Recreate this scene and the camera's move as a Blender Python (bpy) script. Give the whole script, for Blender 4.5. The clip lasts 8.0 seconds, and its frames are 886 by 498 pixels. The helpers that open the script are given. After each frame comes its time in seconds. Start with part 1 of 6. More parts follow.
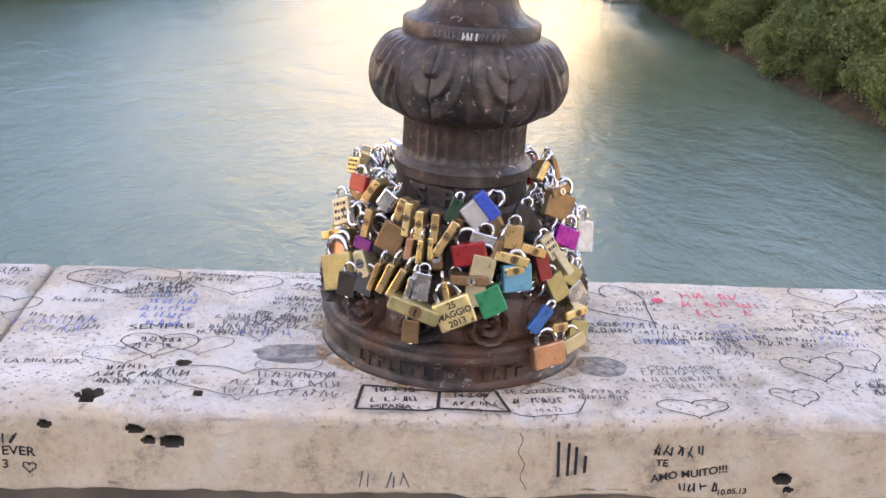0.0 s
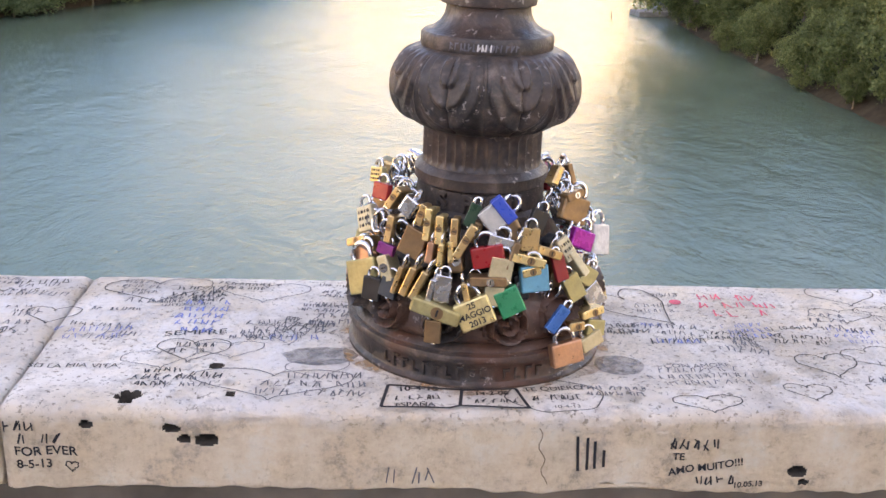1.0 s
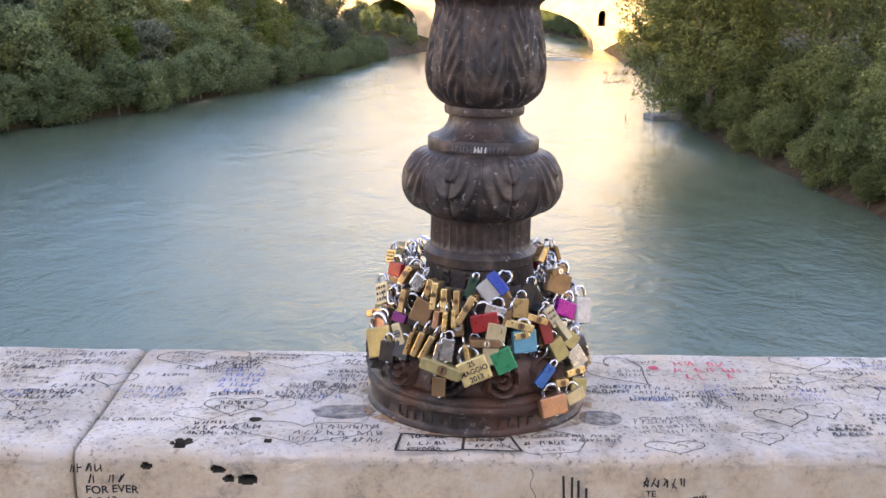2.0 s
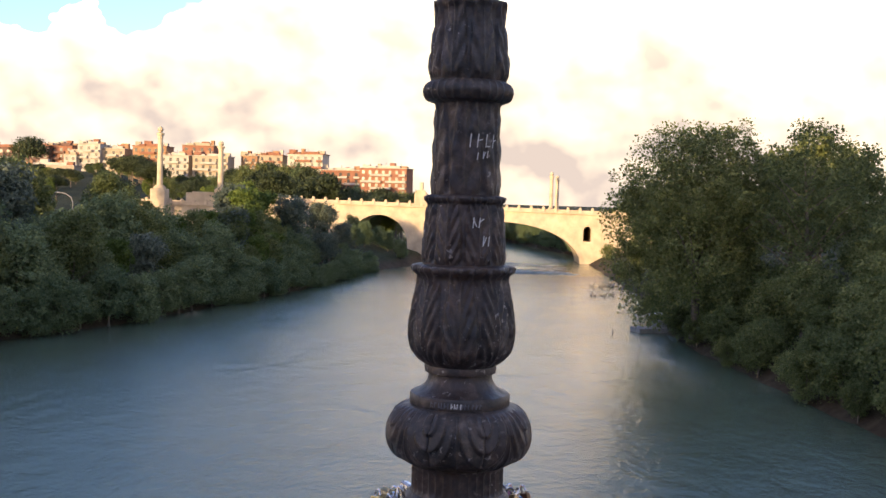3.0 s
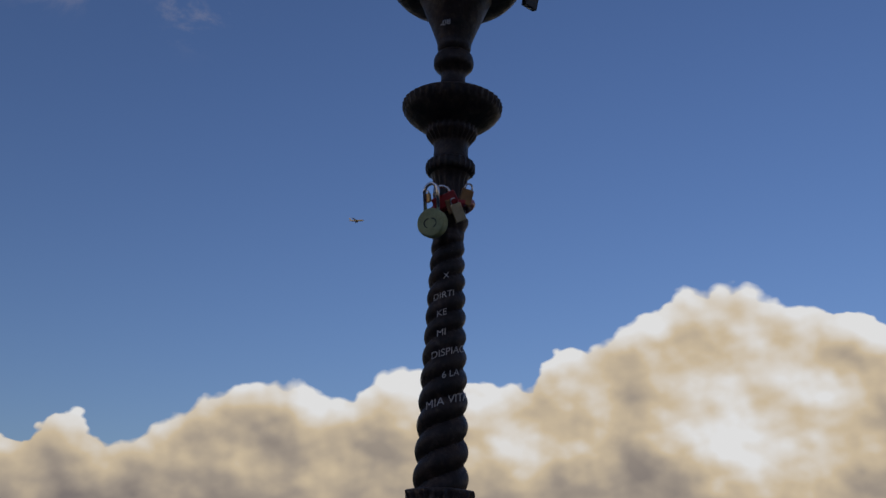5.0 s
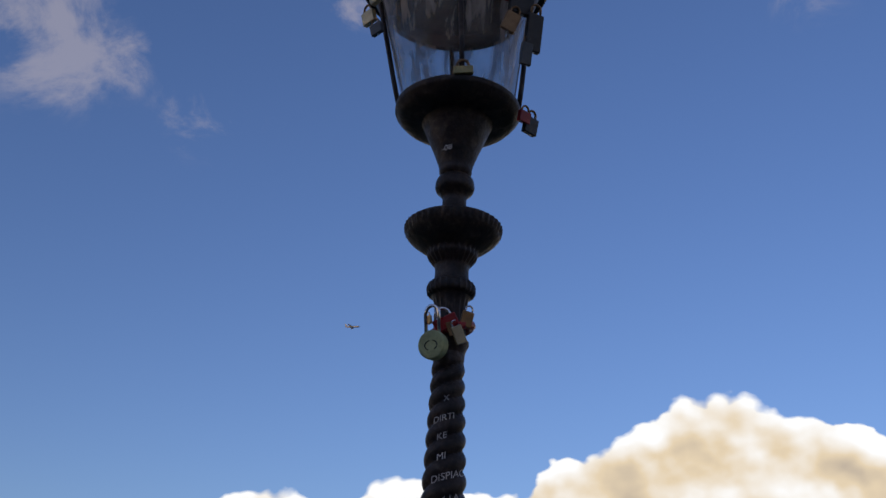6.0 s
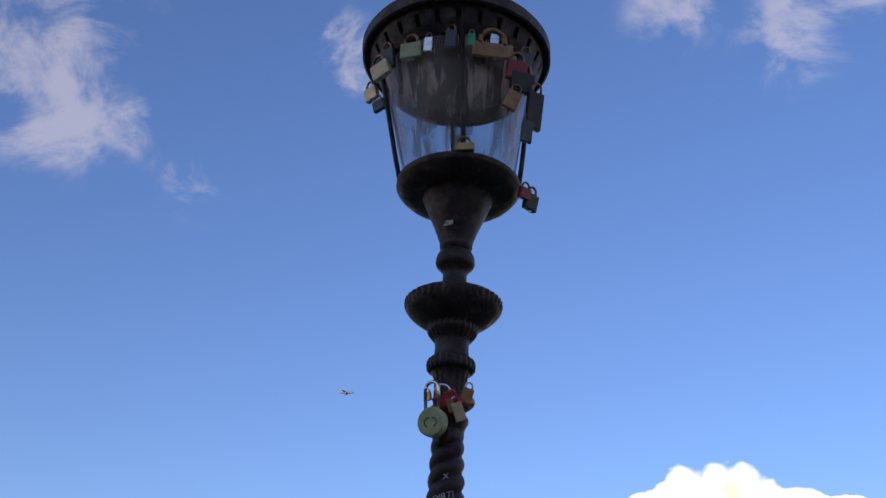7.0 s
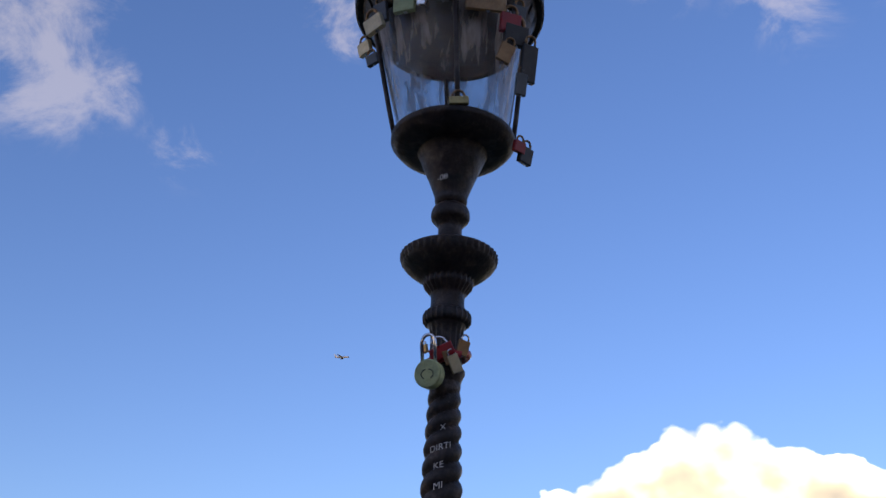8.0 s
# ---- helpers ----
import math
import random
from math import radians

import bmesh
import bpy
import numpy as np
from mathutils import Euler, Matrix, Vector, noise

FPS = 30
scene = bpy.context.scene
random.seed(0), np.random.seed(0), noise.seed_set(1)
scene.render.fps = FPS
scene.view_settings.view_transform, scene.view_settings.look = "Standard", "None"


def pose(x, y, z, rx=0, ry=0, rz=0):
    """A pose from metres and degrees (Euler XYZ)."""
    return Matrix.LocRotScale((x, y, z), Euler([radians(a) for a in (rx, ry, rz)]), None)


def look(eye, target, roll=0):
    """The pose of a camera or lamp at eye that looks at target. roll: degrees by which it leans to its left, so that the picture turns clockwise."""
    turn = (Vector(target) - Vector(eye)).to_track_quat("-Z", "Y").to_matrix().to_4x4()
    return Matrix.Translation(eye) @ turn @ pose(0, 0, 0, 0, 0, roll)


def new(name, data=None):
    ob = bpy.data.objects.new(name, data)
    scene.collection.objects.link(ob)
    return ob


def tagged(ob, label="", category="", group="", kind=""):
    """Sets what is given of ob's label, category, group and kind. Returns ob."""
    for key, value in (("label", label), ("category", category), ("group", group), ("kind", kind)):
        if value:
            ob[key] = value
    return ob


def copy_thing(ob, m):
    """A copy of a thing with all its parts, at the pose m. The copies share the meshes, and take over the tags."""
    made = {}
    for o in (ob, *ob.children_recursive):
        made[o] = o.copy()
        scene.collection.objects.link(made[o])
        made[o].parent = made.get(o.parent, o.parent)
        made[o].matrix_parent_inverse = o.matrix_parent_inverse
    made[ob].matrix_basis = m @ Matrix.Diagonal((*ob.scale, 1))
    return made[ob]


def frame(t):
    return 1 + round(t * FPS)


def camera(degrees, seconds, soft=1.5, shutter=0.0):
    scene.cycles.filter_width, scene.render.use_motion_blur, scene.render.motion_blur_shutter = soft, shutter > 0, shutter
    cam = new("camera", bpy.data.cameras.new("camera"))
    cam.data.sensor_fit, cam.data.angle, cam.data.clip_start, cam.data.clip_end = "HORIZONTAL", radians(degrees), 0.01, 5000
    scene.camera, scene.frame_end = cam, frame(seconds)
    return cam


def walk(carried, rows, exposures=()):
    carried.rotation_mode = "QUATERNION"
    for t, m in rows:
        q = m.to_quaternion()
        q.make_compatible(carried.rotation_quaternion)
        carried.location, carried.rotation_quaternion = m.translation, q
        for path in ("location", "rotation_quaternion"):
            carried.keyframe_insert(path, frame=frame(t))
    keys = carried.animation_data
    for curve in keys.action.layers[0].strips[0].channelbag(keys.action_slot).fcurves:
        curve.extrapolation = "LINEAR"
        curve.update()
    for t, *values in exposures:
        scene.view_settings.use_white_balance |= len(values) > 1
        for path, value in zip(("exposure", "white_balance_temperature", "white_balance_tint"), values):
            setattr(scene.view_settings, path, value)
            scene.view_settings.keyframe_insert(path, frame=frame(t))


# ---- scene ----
cam = camera(46.0, 8.0)
EXPOSURES = [(0, 3.25, 9900, 10), (1.2, 3.25, 9900, 10), (2.5, 2.52, 8200, 10), (3, 1.75, 7300, 10), (3.5, 1.15, 7000, 10), (4, 0.55, 6800, 10), (4.5, 0.0, 6700, 10),
             (5, -0.3, 6500, 10), (6.5, 0.55, 6500, 10), (7, 0.8, 6500, 10), (8, 0.85, 6500, 10)]
PATH = [
    (0, (-0.025, -1.52, 1.712), (-0.020, 0.351, 1.006), 3.7),
    (0.5, (-0.016, -1.529, 1.709), (-0.046, 0.344, 1.01), 2.8),
    (1, (-0.007, -1.583, 1.714), (-0.064, 0.298, 1.038), 2.1),
    (1.2, (0.011, -1.618, 1.719), (-0.067, 0.272, 1.069), 2.1),
    (2.5, (0.035, -2.017, 1.805), (-0.067, -0.046, 1.483), 1.2),
    (3, (0.054, -2.071, 1.873), (-0.038, -0.075, 1.783), 1.6),
    (3.5, (0.076, -2.098, 1.922), (-0.017, -0.106, 2.076), 1.8),
    (4, (0.084, -2.145, 1.971), (-0.008, -0.182, 2.341), 1.7),
    (4.5, (0.087, -2.19, 1.999), (0.003, -0.269, 2.549), 1.7),
    (5, (0.082, -2.213, 2.007), (0.003, -0.332, 2.681), 1.9),
    (6.5, (0.066, -2.255, 2.043), (-0.008, -0.487, 2.974), 2.6),
    (7, (0.06, -2.258, 2.049), (-0.011, -0.514, 3.024), 2.8),
    (7.5, (0.058, -2.257, 2.047), (-0.011, -0.519, 3.034), 2.8),
    (8, (0.058, -2.252, 2.024), (0.0, -0.475, 2.939), 2.1),
]
walk(cam, [(t, look(eye, target, roll)) for t, eye, target, roll in PATH], EXPOSURES)

# ---- light ----
SUN_AZ, SUN_EL = 212.0, 6.5     # clockwise from +Y; low evening sun behind the camera

def world_sky():
    w = bpy.data.worlds.new("evening_sky")
    scene.world = w
    w.use_nodes = True
    nt = w.node_tree
    nt.nodes.clear()
    N, L = nt.nodes.new, nt.links.new

    def put(sock, v):
        if hasattr(v, "links"):
            L(v, sock)
        else:
            sock.default_value = v

    def mth(op, a, b=0.0, c=0.0, clamp=False):
        n = N("ShaderNodeMath")
        n.operation, n.use_clamp = op, clamp
        for i, v in enumerate((a, b, c)):
            put(n.inputs[i], v)
        return n.outputs[0]

    def step(v, lo, hi, a=0.0, b=1.0):
        n = N("ShaderNodeMapRange")
        n.interpolation_type = "SMOOTHSTEP"
        for k, x in (("Value", v), ("From Min", lo), ("From Max", hi), ("To Min", a), ("To Max", b)):
            put(n.inputs[k], x)
        return n.outputs["Result"]

    def mix(f, a, b):
        n = N("ShaderNodeMix")
        n.data_type = "RGBA"
        put(n.inputs[0], f)
        put(n.inputs[6], a)
        put(n.inputs[7], b)
        return n.outputs[2]

    def fbm(vec, scale, detail, rough=0.55, dist=0.0):
        n = N("ShaderNodeTexNoise")
        n.noise_dimensions = "3D"
        L(vec, n.inputs["Vector"])
        n.inputs["Scale"].default_value = scale
        n.inputs["Detail"].default_value = detail
        n.inputs["Roughness"].default_value = rough
        n.inputs["Distortion"].default_value = dist
        return n.outputs[0]

    def shift(vec, off):
        n = N("ShaderNodeVectorMath")
        n.operation = "ADD"
        L(vec, n.inputs[0])
        n.inputs[1].default_value = off
        return n.outputs[0]

    d = N("ShaderNodeTexCoord").outputs["Generated"]
    sep = N("ShaderNodeSeparateXYZ")
    L(d, sep.inputs[0])
    az = mth("MULTIPLY", mth("ARCTAN2", sep.outputs[0], sep.outputs[1]), 57.2958)
    el = mth("MULTIPLY", mth("ARCSINE", sep.outputs[2]), 57.2958)

    sky = N("ShaderNodeTexSky")
    sky.sky_type, sky.sun_disc = "NISHITA", False
    sky.sun_elevation, sky.sun_rotation = radians(SUN_EL), radians(SUN_AZ)
    sky.air_density, sky.dust_density, sky.ozone_density = 1.0, 0.5, 1.0
    blue = N("ShaderNodeMix")
    blue.data_type, blue.blend_type = "RGBA", "MULTIPLY"
    blue.inputs[0].default_value = 1.0
    L(sky.outputs[0], blue.inputs[6])
    blue.inputs[7].default_value = (*SKY_TINT, 1)
    clear = blue.outputs[2]

    # height of the cumulus bank round the horizon, by azimuth
    ramp = N("ShaderNodeValToRGB")
    ramp.color_ramp.interpolation = "LINEAR"
    stops = [(-180, 12), (-110, 9), (-60, 11), (-34, 8.2), (-25.5, 8.2), (-23.9, 8.4), (-21.7, 10.0), (-20.6, 8.9), (-18.8, 8.5), (-17.2, 9.7), (-15.8, 10.9),
             (-13.2, 12.1), (-9.9, 12.3), (-8.2, 11.8), (-6.6, 11.5), (-5.4, 12.9), (1.3, 12.9), (3.2, 13.4), (4.4, 14.9), (6.3, 15.2), (8.8, 15.9), (10.1, 16.2),
             (11.2, 17.3), (14.4, 17.8), (15.9, 17.1), (18.8, 16.8), (21.4, 15.3), (30, 13), (45, 15), (90, 10), (140, 13), (180, 12)]
    e = ramp.color_ramp.elements
    while len(e) < len(stops):
        e.new(0.5)
    for s, (a, h) in zip(e, stops):
        s.position = (a + 180) / 360
        s.color = (h / 40,) * 3 + (1,)
    L(mth("DIVIDE", mth("ADD", az, 180.0), 360.0), ramp.inputs[0])
    top = mth("MULTIPLY", ramp.outputs[0], 40.0)

    # billows: round puffs at several sizes
    def puffs(vec, crisp):
        a = fbm(vec, 7.0, 6.0 if crisp else 2.0, 0.44, 0.0)
        v = N("ShaderNodeTexVoronoi")
        v.feature = "SMOOTH_F1"
        L(vec, v.inputs["Vector"])
        v.inputs["Scale"].default_value = 17.0
        v.inputs["Detail"].default_value = 2.0 if crisp else 0.8
        v.inputs["Roughness"].default_value = 0.55
        v.inputs["Smoothness"].default_value = 0.35
        if not crisp:
            return mth("ADD", a, mth("MULTIPLY", v.outputs["Distance"], -0.30))
        w2 = N("ShaderNodeTexVoronoi")
        w2.feature = "SMOOTH_F1"
        L(vec, w2.inputs["Vector"])
        w2.inputs["Scale"].default_value = 50.0
        w2.inputs["Detail"].default_value = 1.5
        w2.inputs["Smoothness"].default_value = 0.4
        fine = mth("MULTIPLY", w2.outputs["Distance"], -0.13)
        return mth("ADD", mth("ADD", a, fine), mth("MULTIPLY", v.outputs["Distance"], -0.32))

    warp = N("ShaderNodeVectorMath")
    warp.operation = "MULTIPLY"
    L(d, warp.inputs[0])
    warp.inputs[1].default_value = (1, 1, 1.25)
    dd = warp.outputs[0]
    p0 = puffs(dd, True)
    relief = mth("SUBTRACT", puffs(dd, False), puffs(shift(dd, (0.02, -0.004, 0.03)), False))
    lumps = mth("SUBTRACT", puffs(dd, True), puffs(shift(dd, (0.006, -0.001, 0.010)), True))
    edge = mth("ADD", mth("SUBTRACT", top, el), mth("MULTIPLY", mth("SUBTRACT", p0, 0.08), 4.4))
    soft = step(fbm(dd, 5.0, 2.0), 0.35, 0.65, 0.10, 0.5)
    cover = mth("DIVIDE", edge, soft, 0.0, True)

    lit = mth("ADD", 0.5, mth("ADD", mth("MULTIPLY", relief, 1.35), mth("MULTIPLY", lumps, 1.0)), 0.0, True)
    large = fbm(shift(dd, (3.1, 1.7, 0.4)), 3.4, 2.5, 0.45)
    depth = mth("SUBTRACT", top, el)
    crown = step(depth, 0.0, 2.6, 0.42, 0.0)
    base = step(el, 2.0, 11.0, -0.34, 0.08)
    glow_az = mth("SUBTRACT", az, 14.6)
    glow_el = mth("SUBTRACT", el, 10.4)
    g2 = mth("ADD", mth("MULTIPLY", glow_az, glow_az), mth("MULTIPLY", mth("MULTIPLY", glow_el, glow_el), 1.6))
    thin = step(g2, 0.0, 46.0, 0.42, 0.0)
    tone = mth("ADD", mth("ADD", mth("MULTIPLY", lit, 0.66), mth("MULTIPLY", mth("SUBTRACT", large, 0.5), 0.9)),
               mth("ADD", mth("ADD", crown, base), thin))
    tone = mth("ADD", tone, 0.11, 0.0, True)
    cr = N("ShaderNodeValToRGB")
    ce = cr.color_ramp.elements
    for s, (pos, col) in zip((ce[0], ce[1], ce.new(0.35), ce.new(0.62)),
                             ((0.0, (0.27, 0.235, 0.225)), (1.0, (1.0, 0.87, 0.63)), (0.3, (0.47, 0.40, 0.33)), (0.62, (0.78, 0.64, 0.45)))):
        s.position, s.color = pos, (*[c for c in col], 1)
    L(tone, cr.inputs[0])
    scaled = N("ShaderNodeMix")
    scaled.data_type, scaled.blend_type = "RGBA", "MULTIPLY"
    scaled.inputs[0].default_value = 1.0
    L(cr.outputs[0], scaled.inputs[6])
    scaled.inputs[7].default_value = (CLOUD, CLOUD, CLOUD, 1)

    # towards the low sun the cloud bank burns bright and warm
    near_sun = step(mth("ABSOLUTE", mth("WRAP", mth("SUBTRACT", az, SUN_AZ - 360.0), 180.0, -180.0)), 95.0, 5.0)
    bank = mix(near_sun, scaled.outputs[2], (2.6 * CLOUD, 1.75 * CLOUD, 1.0 * CLOUD, 1))

    # loose high wisps
    wn = fbm(shift(dd, (0.3, 2.2, 5.0)), 9.5, 9.0, 0.64, 0.5)
    mask = 0.0
    for a, h, rad in WISPS:
        da = mth("MULTIPLY", mth("SUBTRACT", az, a), math.cos(radians(h)))
        de = mth("SUBTRACT", el, h)
        q = mth("SQRT", mth("ADD", mth("MULTIPLY", da, da), mth("MULTIPLY", de, de)))
        mask = mth("MAXIMUM", mask, step(q, 0.0, rad, 1.0, 0.0))
    far = step(mth("ABSOLUTE", az), 38.0, 60.0, 0.0, 0.9)
    mask = mth("MAXIMUM", mask, mth("MULTIPLY", far, step(el, 18.0, 30.0)))
    wisp = mth("MULTIPLY", step(mth("ADD", mth("MULTIPLY", wn, 1.7), mth("MULTIPLY", mask, 0.26)), 0.87, 1.24), step(mask, 0.0, 0.7))
    wisp = mth("MULTIPLY", wisp, 0.36)
    wcol = mix(0.0, (0.60 * CLOUD, 0.52 * CLOUD, 0.50 * CLOUD, 1), (0, 0, 0, 1))
    col = mix(wisp, clear, wcol)
    col = mix(cover, col, bank)
    bg = N("ShaderNodeBackground")
    L(col, bg.inputs[0])
    bg.inputs[1].default_value = SKY
    out = N("ShaderNodeOutputWorld")
    L(bg.outputs[0], out.inputs[0])


SKY, CLOUD, SKY_TINT = 0.1, 9.0, (0.80, 1.0, 1.74)
WISPS = [(-30, 37, 9), (-27, 33, 5.5), (-17.8, 32, 4.2), (-23, 33.4, 3), (-10, 39.7, 3.2), (-9.3, 38, 2.2),
         (13, 42, 4), (21, 39.3, 4.6), (25.5, 40.8, 4.6), (-29, 23, 2.2)]
world_sky()

sun = new("sun", bpy.data.lights.new("sun", "SUN"))
sun.data.energy, sun.data.angle, sun.data.color = 2.7, radians(0.6), (1.0, 0.72, 0.42)
_s = Vector((math.sin(radians(SUN_AZ)) * math.cos(radians(SUN_EL)), math.cos(radians(SUN_AZ)) * math.cos(radians(SUN_EL)), math.sin(radians(SUN_EL))))
sun.matrix_world = look(_s * 50, (0, 0, 0))


# ---- materials ----
class Mat:
    """A small builder for node materials."""

    def __init__(self, name, rough=0.6, metal=0.0, spec=0.5):
        self.m = bpy.data.materials.new(name)
        self.m.use_nodes = True
        self.nt = self.m.node_tree
        self.b = self.nt.nodes["Principled BSDF"]
        self.b.inputs["Roughness"].default_value = rough
        self.b.inputs["Metallic"].default_value = metal
        self.b.inputs["Specular IOR Level"].default_value = spec
        self.co = self.nt.nodes.new("ShaderNodeTexCoord").outputs["Object"]

    def n(self, kind, **k):
        x = self.nt.nodes.new(kind)
        for a, v in k.items():
            if a in x.inputs:
                x.inputs[a].default_value = v
        return x

    def link(self, a, b):
        self.nt.links.new(a, b)

    def noise(self, scale, detail=4.0, rough=0.55, dist=0.0, stretch=None):
        x = self.n("ShaderNodeTexNoise", Scale=scale, Detail=detail, Roughness=rough, Distortion=dist)
        src = self.co
        if stretch:
            mp = self.n("ShaderNodeMapping")
            mp.inputs["Scale"].default_value = stretch
            self.link(self.co, mp.inputs[0])
            src = mp.outputs[0]
        self.link(src, x.inputs["Vector"])
        return x.outputs[0]

    def ramp(self, fac, stops):
        r = self.n("ShaderNodeValToRGB")
        e = r.color_ramp.elements
        while len(e) < len(stops):
            e.new(0.5)
        for s, (p, c) in zip(e, stops):
            s.position = p
            s.color = (*c, 1) if len(c) == 3 else c
        self.link(fac, r.inputs[0])
        return r.outputs[0]

    def mix(self, fac, a, b, mode="MIX"):
        x = self.n("ShaderNodeMix")
        x.data_type, x.blend_type = "RGBA", mode
        for i, v in ((0, fac), (6, a), (7, b)):
            if hasattr(v, "links"):
                self.link(v, x.inputs[i])
            else:
                x.inputs[i].default_value = v if i == 0 else (*v, 1)
        return x.outputs[2]

    def color(self, s):
        if hasattr(s, "links"):
            self.link(s, self.b.inputs["Base Color"])
        else:
            self.b.inputs["Base Color"].default_value = (*s, 1)
        return self

    def rough(self, s):
        self.link(s, self.b.inputs["Roughness"])
        return self

    def bump(self, h, strength=0.3, dist=0.01, prev=None):
        x = self.n("ShaderNodeBump", Strength=strength, Distance=dist)
        self.link(h, x.inputs["Height"])
        if prev:
            self.link(prev, x.inputs["Normal"])
        self.link(x.outputs[0], self.b.inputs["Normal"])
        return x.outputs[0]


def simple(name, col, rough=0.6, metal=0.0, var=0.25, scale=20.0):
    m = Mat(name, rough, metal)
    lo, hi = [c * (1 - var) for c in col], [min(1, c * (1 + var)) for c in col]
    m.color(m.ramp(m.noise(scale, 5), [(0.3, lo), (0.7, hi)]))
    m.bump(m.noise(scale * 4, 4), 0.15, 0.005)
    return m.m


def make_iron(name, rusty, chipped=1.0, spec=0.5):
    m = Mat(name, 0.5, 0.0, spec)
    a = m.ramp(m.noise(26, 9, 0.7, 0.3), [(0.36, (0.012, 0.011, 0.0115)), (0.48, (0.030, 0.025, 0.024)), (0.56, (0.058, 0.043, 0.036)), (0.66, (0.12, 0.095, 0.08))])
    flakes = m.ramp(m.noise(70, 6, 0.7), [(0.60, (0, 0, 0)), (0.64, (1, 1, 1))])
    patch = m.ramp(m.noise(9, 3, 0.5), [(0.46, (0, 0, 0)), (0.56, (1, 1, 1))])
    f = m.mix(1.0, flakes, patch, "MULTIPLY")
    a = m.mix(m.mix(1.0, f, (chipped,) * 3, "MULTIPLY"), a, (0.30, 0.27, 0.25))
    # a lower chipped value also darkens the whole base tone
    a = m.mix(1.0, a, (0.5 + 0.5 * chipped,) * 3, "MULTIPLY")
    rust = m.ramp(m.noise(6.5, 5, 0.6, 0.4), [(0.46, (0, 0, 0)), (0.60, (rusty,) * 3)])
    a = m.mix(rust, a, m.mix(m.noise(60, 6, 0.7), (0.045, 0.020, 0.013), (0.15, 0.062, 0.036)))
    m.color(a)
    m.rough(m.ramp(m.noise(40, 5), [(0.3, (0.34,) * 3), (0.7, (0.62,) * 3)]))
    b = m.bump(m.noise(160, 5, 0.65), 0.4, 0.003)
    m.bump(m.noise(45, 4, 0.6), 0.35, 0.006, b)
    return m.m


def make_stone():
    m = Mat("travertine", 0.75, 0.0, 0.3)
    big = m.ramp(m.noise(3.2, 6, 0.6, 0.4), [(0.38, (0.50, 0.468, 0.44)), (0.5, (0.70, 0.66, 0.62)), (0.62, (0.80, 0.77, 0.74))])
    warm = m.ramp(m.noise(5.0, 5, 0.6), [(0.45, (0, 0, 0)), (0.7, (0.55,) * 3)])
    c = m.mix(warm, big, (0.56, 0.45, 0.30))
    grime = m.ramp(m.noise(13, 10, 0.78), [(0.50, (0, 0, 0)), (0.64, (0.55,) * 3)])
    c = m.mix(grime, c, (0.24, 0.225, 0.215))
    specks = m.ramp(m.noise(110, 5, 0.65), [(0.565, (0, 0, 0)), (0.63, (0.8,) * 3)])
    c = m.mix(specks, c, (0.15, 0.13, 0.11))
    white = m.ramp(m.noise(4.1, 6, 0.65, 0.8), [(0.52, (0, 0, 0)), (0.62, (0.65,) * 3)])
    c = m.mix(white, c, (0.74, 0.73, 0.74))
    # below a ragged line near its top edge the coping is honey-coloured
    sp = m.n("ShaderNodeSeparateXYZ")
    m.link(m.co, sp.inputs[0])
    jag = m.n("ShaderNodeMath")
    jag.operation = "MULTIPLY_ADD"
    m.link(m.noise(9, 7, 0.7), jag.inputs[0])
    jag.inputs[1].default_value = 0.09
    m.link(sp.outputs[2], jag.inputs[2])
    front_tint = m.ramp(jag.outputs[0], [(0.995, (0.8,) * 3), (1.042, (0, 0, 0))])
    front_tint.node.color_ramp.elements[1].position = 1.0
    front_tint.node.color_ramp.elements[0].position = 0.0
    band = m.n("ShaderNodeMapRange")
    band.inputs["From Min"].default_value, band.inputs["From Max"].default_value = 1.012, 1.048
    m.link(jag.outputs[0], band.inputs["Value"])
    m.link(band.outputs[0], front_tint.node.inputs[0])
    c = m.mix(front_tint, c, m.ramp(m.noise(14, 9, 0.75), [(0.36, (0.36, 0.28, 0.19)), (0.45, (0.70, 0.555, 0.375)), (0.54, (0.79, 0.655, 0.47)), (0.66, (0.82, 0.74, 0.60))]))
    m.color(c)
    b = m.bump(m.noise(60, 10, 0.8), 0.95, 0.010)
    m.bump(m.ramp(m.noise(150, 3, 0.6, 0.2, (1, 1, 1.3)), [(0.30, (0, 0, 0)), (0.38, (1, 1, 1))]), 0.8, 0.005, b)
    return m.m


def make_water():
    m = Mat("river_water", 0.09, 0.0, 0.5)
    m.b.inputs["IOR"].default_value = 1.33
    m.color(m.ramp(m.noise(0.02, 4, 0.6), [(0.3, (0.070, 0.106, 0.072)), (0.7, (0.098, 0.134, 0.096))]))
    m.rough(m.ramp(m.noise(0.05, 5, 0.6, 0.6), [(0.35, (0.07,) * 3), (0.65, (0.2,) * 3)]))
    b = m.bump(m.noise(0.35, 6, 0.6, 0.5, (1, 0.55, 1)), 0.36, 0.6)
    b = m.bump(m.noise(2.2, 6, 0.66, 0.3, (1, 0.6, 1)), 0.34, 0.16, b)
    b = m.bump(m.noise(7.0, 5, 0.65, 0.3, (1, 0.5, 1)), 0.40, 0.05, b)
    m.bump(m.noise(19.0, 4, 0.65, 0.2, (1, 0.45, 1)), 0.45, 0.02, b)
    return m.m


